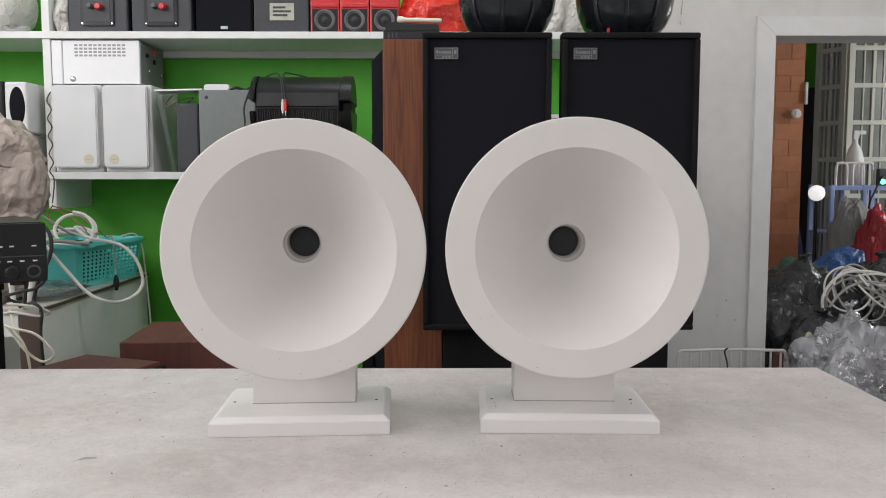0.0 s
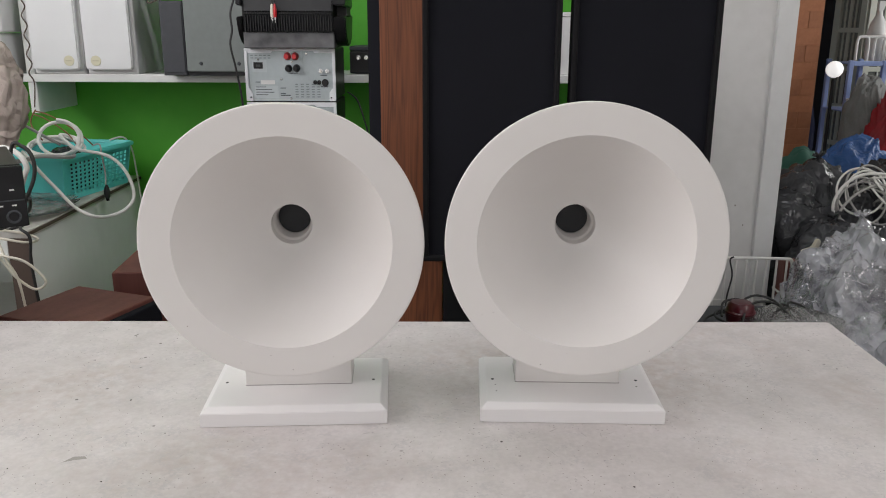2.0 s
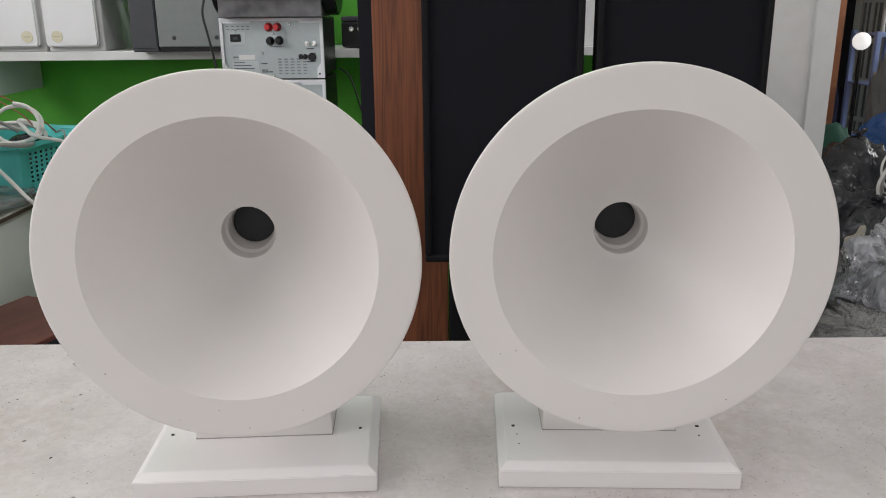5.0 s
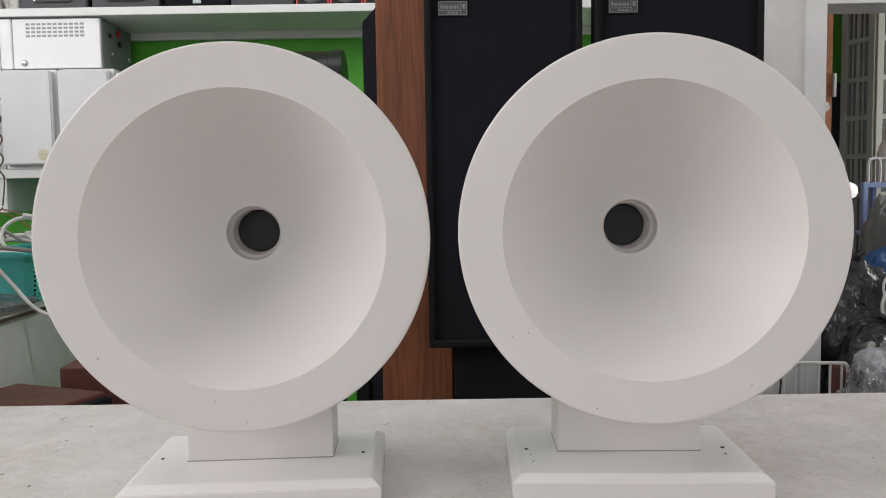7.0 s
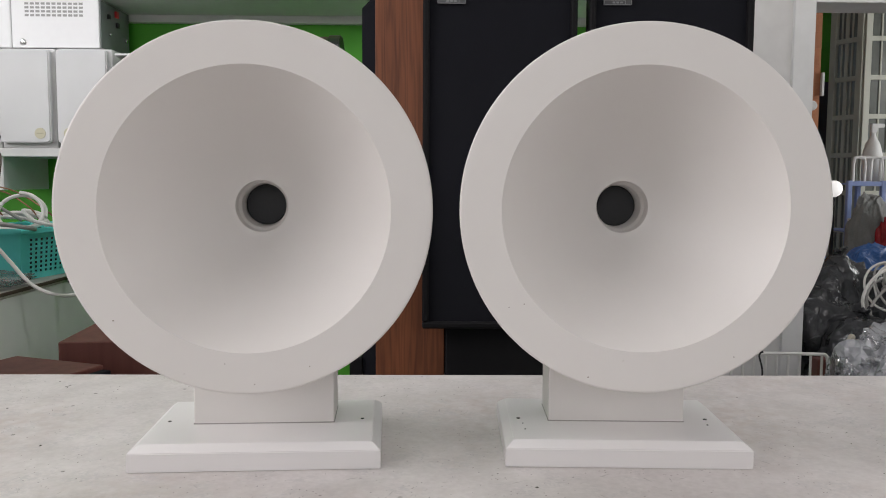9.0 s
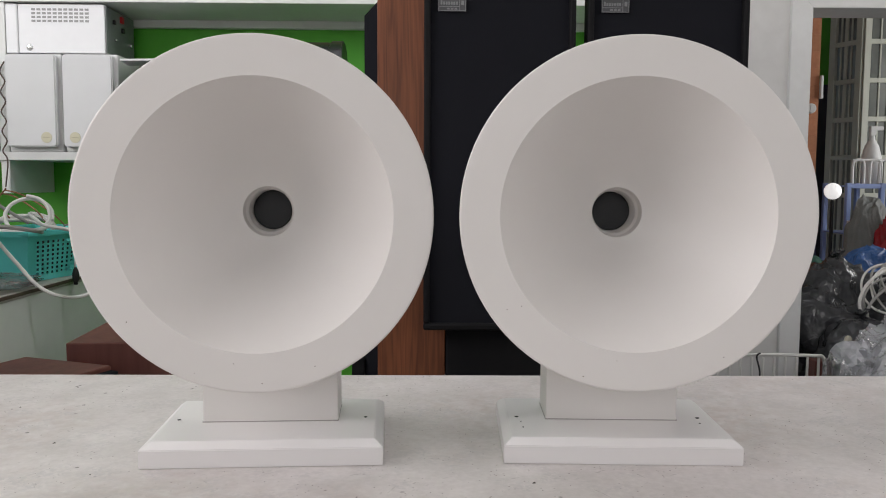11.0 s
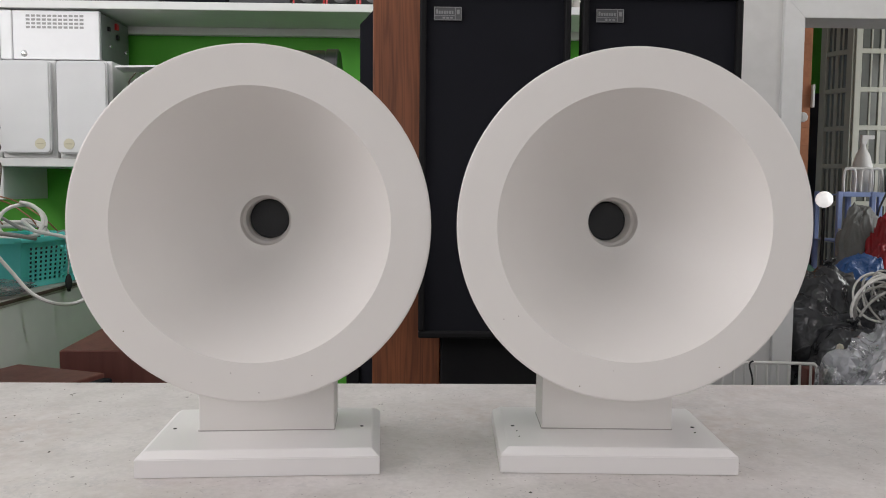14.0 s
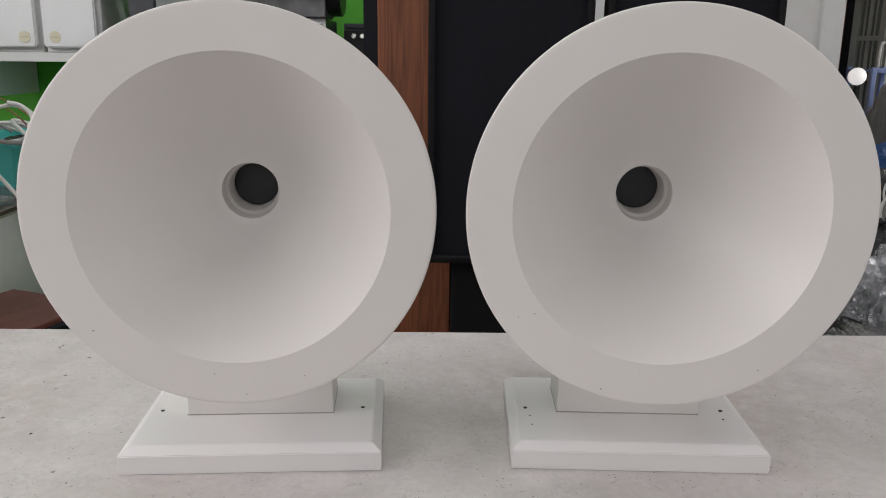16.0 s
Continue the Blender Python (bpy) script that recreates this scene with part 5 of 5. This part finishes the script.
cup = thing("red_plastic_pot", "dark red plastic pot lying among black cables", "pot", (0.985, 2.60, 0.353))
part("body", lathe([(0, 0), (0.036, 0.0), (0.040, 0.01), (0.046, 0.05), (0.042, 0.080), (0.032, 0.090), (0, 0.092)], 28, "Z"), DARK_RED, cup, smooth=True)
part("rim", lathe([(0.0455, 0.052), (0.0485, 0.055), (0.0485, 0.060), (0.0445, 0.064)], 28, "Z"), DARK_RED, cup, smooth=True)
for k in range(4):
    cable("black_cable_tangle", "tangled black cable by the red pot", coil((0.93 + 0.085 * k, 2.58 + 0.02 * (k % 2), 0.385), 0.075, 1.7, (12 + 22 * (k % 3), 10 * k, 0), 40 + k, 0.35, 0.012, 9), 0.004, BLACK_RUBBER, 6)

soft_bag("clear_bag", "large crumpled clear plastic bag beside the table", "plastic bag", (1.46, 2.80, 0.0), (0.44, 0.40, 0.62), 51, CLEAR_FILM, folds=3.4, depth=0.32, sub=5, jitter=0.0028, smooth=False, knot=True)
soft_bag("clear_bag", "torn clear plastic sheeting bunched by the wire rack", "plastic bag", (1.34, 2.74, 0.0), (0.30, 0.26, 0.46), 53, CLEAR_FILM, folds=3.4, depth=0.32, sub=5, jitter=0.0028, smooth=False, knot=True)
soft_bag("clear_bag", "shiny crumpled clear bag near the table edge", "plastic bag", (1.50, 2.45, 0.0), (0.56, 0.46, 0.42), 57, CLEAR_FILM, folds=3.4, depth=0.32, sub=5, jitter=0.0028, smooth=False, knot=True)
soft_bag("grey_sack", "dim grey sack inside the clear bags", "sack", (1.52, 2.84, 0.0), (0.36, 0.28, 0.48), 58, BLACK_FILM, folds=2.8, depth=0.25)
soft_bag("black_bag", "shiny black bin bag in the doorway", "bin bag", (1.56, 3.46, 0.0), (0.62, 0.46, 0.72), 61, BLACK_FILM, folds=3.0, depth=0.28, sub=5, knot=True, jitter=0.002)
soft_bag("black_bag", "crumpled black bin bag behind the cables", "bin bag", (1.95, 3.55, 0.0), (0.60, 0.5, 0.70), 63, BLACK_FILM, folds=3.0, depth=0.28, sub=5, knot=True, jitter=0.002)
soft_bag("black_bag", "slumped black bin bag by the door jamb", "bin bag", (1.62, 3.16, 0.0), (0.62, 0.36, 0.55), 67, BLACK_FILM, folds=3.2, depth=0.26, sub=5, knot=True)
for k in range(9):
    cable("white_cable_hank", "hank of white and grey cable on the black bags",
          coil((1.67 + 0.028 * k, 3.26 + 0.02 * (k % 3), 0.645 + 0.009 * (k % 4)), 0.085 + 0.018 * (k % 3), 1.5, (66 - 8 * k, 14 * (k - 4), 25 * k), 70 + k, 0.16, 0.012, 12),
          0.0042, WHITE_CABLE if k % 2 else GREY_CABLE, 6)
cable("white_cable_arc", "thick white cable bent over the black bags", [(1.58, 3.24, 0.55), (1.56, 3.24, 0.63), (1.59, 3.24, 0.70), (1.65, 3.24, 0.745), (1.73, 3.25, 0.75), (1.82, 3.26, 0.735), (1.88, 3.28, 0.70)], 0.006, WHITE_CABLE)
cable("grey_cable_arc", "grey cable bent over the black bags", [(1.60, 3.22, 0.53), (1.58, 3.22, 0.60), (1.63, 3.22, 0.67), (1.71, 3.22, 0.71), (1.80, 3.22, 0.70), (1.88, 3.24, 0.66)], 0.0055, GREY_CABLE)
bracket = thing("cream_bracket", "broken cream plastic bracket by the door jamb", "bracket", (1.36, 3.02, 0.0))
part("arm", prism([(0, 0.50), (0.035, 0.51), (0.05, 0.545), (0.066, 0.54), (0.06, 0.505), (0.035, 0.47), (0.0, 0.475)], "Y", 0, 0.02, bevel=0.004), CREAM, bracket)
part("stem", tube([(0.012, 0.01, 0.0), (0.012, 0.01, 0.25), (0.012, 0.01, 0.485)], 0.010, 8, 3), CREAM, bracket, smooth=True)
wood_block = part("wooden_offcut", box(1.29, 1.35, 3.0, 3.06, 0.0, 0.46, 0.004), MAHOGANY, None, "short brown wooden offcut by the jamb", category="offcut")
green_bag = soft_bag("green_cloth", "dark green cloth heap behind the bags", "cloth", (1.94, 4.4, 0.0), (0.34, 0.3, 0.64), 81, GREEN_CLOTH, folds=2.4, depth=0.2)
soft_bag("blue_plastic_bag", "crumpled blue plastic bag beyond the doorway", "plastic bag", (2.27, 4.55, 0.0), (0.52, 0.36, 0.69), 83, BLUE_FILM, folds=2.6, depth=0.24, sub=6)
soft_bag("black_bag", "black bin bag beyond the doorway", "bin bag", (2.7, 4.9, 0.0), (0.5, 0.4, 0.5), 85, BLACK_FILM, folds=2.6, depth=0.24, knot=True)
soft_bag("clear_film", "crumpled clear film lying among black cables", "plastic film", (1.13, 2.56, 0.353), (0.30, 0.24, 0.07), 23, THIN_FILM, folds=3.0, depth=0.30, smooth=False, jitter=0.002)
conduit = part("wall_conduit", box(0.985, 0.997, 3.088, 3.0995, 1.045, 1.20, 0.002), WHITE_TRIM, None, "short white cable cover on the wall", category="cable cover")

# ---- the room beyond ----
slab("wall_far_north", -2.8, 5.5, 8.8, 9.0, 0, 3.3, GLOOM_WALL, "end wall of the far room, its dimness put into the colour")
slab("wall_far_west", 1.0, 1.2, 3.24, 6.44, 0, 3.3, WHITE_WALL, "white side wall of the far room")
slab("wall_far_east_near", 5.3, 5.5, 3.10, 4.4, 0, 3.3, WHITE_WALL, "white wall of the far room")
slab("wall_far_east_far", 5.3, 5.5, 6.0, 8.8, 0, 3.3, WHITE_WALL, "white wall of the far room")
# opening out of view, put in for the added far-room lamp
slab("wall_far_east_below", 5.3, 5.5, 4.4, 6.0, 0, 1.1, WHITE_WALL, "white wall under an unseen window opening")
slab("wall_far_east_above", 5.3, 5.5, 4.4, 6.0, 2.5, 3.3, WHITE_WALL, "white wall over an unseen window opening")
slab("wall_east_return", 2.9, 5.3, 3.10, 3.24, 0, 3.3, WHITE_WALL, "white wall of the far room")
slab("wall_green_far", 3.45, 3.98, 8.55, 8.7, 2.05, 3.3, GREEN, "green painted wall end, far off")
# sheet coloured like shade, closing off the dark hallway
slab("wall_dark_far", 3.3, 4.05, 8.45, 8.54, 0, 2.05, GLOOM_WALL, "wall far off, coloured as dark as the unlit hallway")
brick_wall = slab("wall_brick", 1.2, 2.885, 6.43, 6.6, 0, 3.3, MORTAR, "orange brick wall of the far room")
sw = thing("wall_switch", "round white switch on the brick wall", "switch", (2.815, 6.40, 1.625))
part("plate", lathe([(0, -0.02), (0.03, -0.02), (0.037, -0.012), (0.038, 0.008)], 28, "Y"), WHITE_PLASTIC, sw, smooth=True)
part("rocker", box(-0.012, 0.012, -0.026, -0.0195, -0.016, 0.016, 0.002), WHITE_PLASTIC, sw)
strip = part("white_strip", box(2.886, 2.905, 6.40, 6.43, 1.70, 1.87, 0.003), WHITE_PLASTIC, None, "white strip on the brick wall's edge", category="cable cover")

lamp = thing("globe_lamp", "glowing white globe lamp in the far room", "lamp", (2.885, 6.15, 0))
part("globe", lathe([(0, -0.060)] + [(0.060 * math.sin(radians(a)), -0.060 * math.cos(radians(a))) for a in range(15, 180, 15)] + [(0, 0.060)], 32, "Z", (0, 0, 1.01)), LAMP_GLOW, lamp, "glowing white globe", smooth=True)
part("stem", cylinder(0.012, 0.02, 0.943, 14, axis="Z"), BLACK_PLASTIC, lamp, smooth=True)
part("foot", lathe([(0, 0.0), (0.10, 0.0), (0.10, 0.012), (0.02, 0.024), (0, 0.024)], 28, "Z"), BLACK_PLASTIC, lamp, smooth=True)


def gate_leaf(where, rz, width, cols, label):
    root = thing("folding_gate", label, "gate", where, rz, "cream folding gate")
    H, rail = 2.9, 0.055
    part("stile", box(0, rail, 0, 0.05, 0, H, 0.004), CREAM_GATE, root)
    part("stile", box(width - rail, width, 0, 0.05, 0, H, 0.004), CREAM_GATE, root)
    cw = (width - 2 * rail) / cols
    rows = 9
    for j in range(rows + 1):
        z = j * (H - rail) / rows
        part("rail", box(rail, width - rail, 0.006, 0.044, z, z + 0.04, 0.003), CREAM_GATE, root)
    for i in range(1, cols):
        part("bar", box(rail + i * cw - 0.014, rail + i * cw + 0.014, 0.009, 0.041, 0.04, H - rail, 0.002), CREAM_GATE, root)
    for i in range(cols):
        for j in range(rows):
            z = j * (H - rail) / rows
            u = rail + i * cw
            part("pane", box(u + 0.013, u + cw - 0.013, 0.022, 0.028, z + 0.04, z + (H - rail) / rows, 0), GATE_GLASS, root)
            s = 0.012
            part("pane_bar", box(u + cw * 0.5 - s / 2, u + cw * 0.5 + s / 2, 0.012, 0.0215, z + 0.04, z + (H - rail) / rows, 0), CREAM_GATE, root)
    return root


gate_leaf((3.37, 7.30, 0), -62, 0.30, 2, "cream gate leaf folded inwards, with small dim panes")
gate_leaf((3.53, 7.02, 0), 0, 0.62, 3, "cream gate leaf with rows of small dim panes")
gate_leaf((4.16, 7.02, 0), 0, 0.62, 3, "cream gate leaf with rows of small dim panes")

rackb = thing("blue_shelf_stand", "pale blue plastic stand heaped with clothes and bags", "stand", (3.04, 6.25, 0))
for x in (0.0, 0.25, 0.50):
    for y in (0.0, 0.35):
        part("post", box(x, x + 0.035, y, y + 0.035, 0, 1.07, 0.006), BLUE_PLASTIC, rackb)
for z in (0.30, 0.68, 1.03):
    part("shelf_rail", box(0.035, 0.50, 0.004, 0.031, z, z + 0.035, 0.004), BLUE_PLASTIC, rackb)
    part("shelf_rail", box(0.0, 0.53, 0.04, 0.345, z + 0.01, z + 0.022, 0.004), BLUE_PLASTIC, rackb)
stool = thing("white_frame_stand", "white tubular stand on the blue shelf", "stand", (3.10, 6.30, 1.066))
for x in (0.0, 0.13, 0.20):
    part("hoop", tube([(x, 0, 0), (x, 0, 0.13), (x + 0.01, 0, 0.165), (x + 0.035, 0, 0.175), (x + 0.07, 0, 0.17), (x + 0.085, 0, 0.13), (x + 0.085, 0, 0)], 0.011, 8, 4), WHITE_PLASTIC, stool, smooth=True)
part("crossbar", tube([(0.0, 0, 0.172), (0.15, 0, 0.175), (0.29, 0, 0.172)], 0.009, 8, 3), WHITE_PLASTIC, stool, smooth=True)
jug = thing("white_jug", "white plastic bottle with a trigger top", "bottle", (3.30, 6.42, 1.066))
part("body", lathe([(0, 0), (0.065, 0.0), (0.07, 0.02), (0.07, 0.20), (0.05, 0.28), (0.022, 0.33), (0.02, 0.36), (0, 0.36)], 24, "Z"), WHITE_PLASTIC, jug, smooth=True)
part("trigger", prism([(-0.02, 0.36), (0.02, 0.36), (0.03, 0.40), (0.08, 0.40), (0.08, 0.43), (-0.02, 0.43)], "Y", -0.015, 0.015, bevel=0.004), WHITE_PLASTIC, jug)
charger = thing("charger", "dark charger with a green light", "charger", (3.405, 6.24, 1.066))
part("casing", box(0, 0.07, 0, 0.05, 0, 0.13, 0.008), DARK_GREY, charger)
part("indicator", cylinder(0.021, -0.006, 0.001, 18, 0.003, at=(0.03, 0, 0.03)), LED_GREEN, charger, "lit green indicator", smooth=True)
cable("black_charger_lead", "black lead hanging from the charger", [(3.44, 6.24, 1.14), (3.40, 6.22, 1.10), (3.36, 6.21, 1.02), (3.33, 6.21, 0.95), (3.32, 6.22, 0.86)], 0.007, BLACK_RUBBER)
soft_bag("grey_clothes", "grey cloth heaped on the blue stand", "cloth", (3.13, 6.10, 0.0), (0.34, 0.26, 0.95), 91, GREY_CLOTH, folds=2.6, depth=0.2, sub=6)
soft_bag("red_bag", "shiny red plastic bag on the blue stand", "plastic bag", (3.23, 5.92, 0.0), (0.34, 0.24, 0.86), 93, DEEP_RED_FILM, folds=2.8, depth=0.24, sub=6)
clampb = thing("white_clamp", "white plastic clamp on the blue stand's post", "clamp", (3.035, 6.215, 0.72))
part("jaw", box(0, 0.06, -0.02, 0.034, 0.0, 0.03, 0.005), WHITE_PLASTIC, clampb)
part("jaw", box(0.01, 0.05, -0.025, 0.034, 0.034, 0.075, 0.005), WHITE_PLASTIC, clampb)
soft_bag("dark_blue_heap", "dark blue cloth hanging in the shade", "cloth", (2.96, 6.9, 0.0), (0.3, 0.3, 0.95), 95, material("navy_cloth", (0.02, 0.025, 0.07), 0.8), folds=2.4, depth=0.2)

# ---- bricks of the far wall, each a piece ----
for r in range(16):
    z = 0.30 + 0.125 * r
    n = 0
    x = 2.885 - (0.0 if r % 2 else 0.11)
    if r % 2 == 0:
        me_w = 0.106
        b = part("brick", box(0, me_w, -0.004, 0, 0, 0.1215, 0.001, 1), BRICK, brick_wall)
        b.location = (x + 0.003, 6.43, z)
    while x > 2.35:
        wdt = 0.222
        b = part("brick", box(0, wdt - 0.004, -0.004, 0, 0, 0.1215, 0.001, 1), BRICK, brick_wall)
        b.location = (x - wdt, 6.43, z)
        x -= wdt

# ---- dark lump added inside the basket, and a pale box seen between the towers ----
# black filler that makes the basket's holes look dark
soft_bag("dark_cable", "dark lump added in the basket to darken its holes", "cable heap", (-1.235, 2.80, 0.778), (0.18, 0.23, 0.13), 101, BLACK_FILM, rz=-12, folds=4.0, depth=0.2)
pale = thing("pale_box", "pale grey box standing on the shelf behind the towers", "box", (0.34, 2.86, SH))
part("carton", box(0, 0.17, 0, 0.14, 0, 0.185, 0.003), WHITE_PLASTIC, pale)
part("lid", box(-0.002, 0.172, -0.002, 0.142, 0.186, 0.20, 0.002), WHITE_PLASTIC, pale)

# ---- crumbs, specks and pencil marks on the table ----
rnd = random.Random(11)
bm = bmesh.new()
spots = [(-0.465, 1.246, 2.6), (-0.582, 1.399, 1.8), (0.091, 1.118, 2.4), (0.672, 1.367, 2.2), (0.659, 1.445, 1.8), (0.248, 1.005, 2.2), (-0.418, 1.016, 2.2),
         (-0.082, 1.464, 1.8), (0.48, 1.254, 1.2), (-0.619, 1.276, 1.4)]
spots += [(rnd.uniform(-0.9, 0.74), 0.85 + 0.73 * rnd.random(), rnd.uniform(0.35, 1.0) ** 2 * 1.5) for _ in range(300)]
spots += [(rnd.gauss(0.02, 0.09), rnd.gauss(1.12, 0.09), rnd.uniform(0.3, 0.9)) for _ in range(90)]
for x, y, r in spots:
    if not (-0.90 < x < 0.755 and 0.66 < y < 1.585):
        continue
    n, a0, e = 6, rnd.uniform(0, 6.28), rnd.uniform(0.5, 1.0)
    ring = []
    for k in range(n):
        a = 2 * math.pi * k / n
        u, w = 0.001 * r * math.cos(a) * rnd.uniform(0.8, 1.2), 0.001 * r * e * math.sin(a)
        ring.append(bm.verts.new((x + u * math.cos(a0) - w * math.sin(a0), y + u * math.sin(a0) + w * math.cos(a0), 0.7499)))
    top = bm.verts.new((x, y, 0.75 + 0.0005 * r))
    for k in range(n):
        bm.faces.new((ring[k], ring[(k + 1) % n], top))
part("table_crumbs", bm, material("dark_crumb", (0.06, 0.05, 0.042), 0.8), None, "dark crumbs and specks scattered on the table", kind="stuff", category="crumbs")
bm = bmesh.new()
strokes = [((0.0224, 1.426), (0.097, 1.4324), (0.2004, 1.4199)), ((-0.488, 1.062), (-0.472, 1.074), (-0.459, 1.072))]
for _ in range(24):
    x, y, a, l = rnd.uniform(-0.85, 0.72), rnd.uniform(0.88, 1.55), rnd.gauss(0.4, 0.7), rnd.uniform(0.006, 0.03)
    strokes.append(((x, y), (x + l * 0.5 * math.cos(a), y + l * 0.5 * math.sin(a)), (x + l * math.cos(a + 0.2), y + l * math.sin(a + 0.2))))
for line in strokes:
    tube([(x, y, 0.7497) for x, y in line], rnd.uniform(0.0003, 0.0005), 5, 4, bm=bm)
tri = [bm.verts.new((x, y, 0.7504)) for x, y in ((-0.4884, 1.0609), (-0.4783, 1.0764), (-0.4638, 1.0776), (-0.4589, 1.0710), (-0.4743, 1.0672))]
bm.faces.new(tri)
part("table_scratches", bm, material("grey_scratch", (0.31, 0.29, 0.265), 0.7), None, "short grey scratches and pencil marks on the table", kind="stuff", category="scratches")
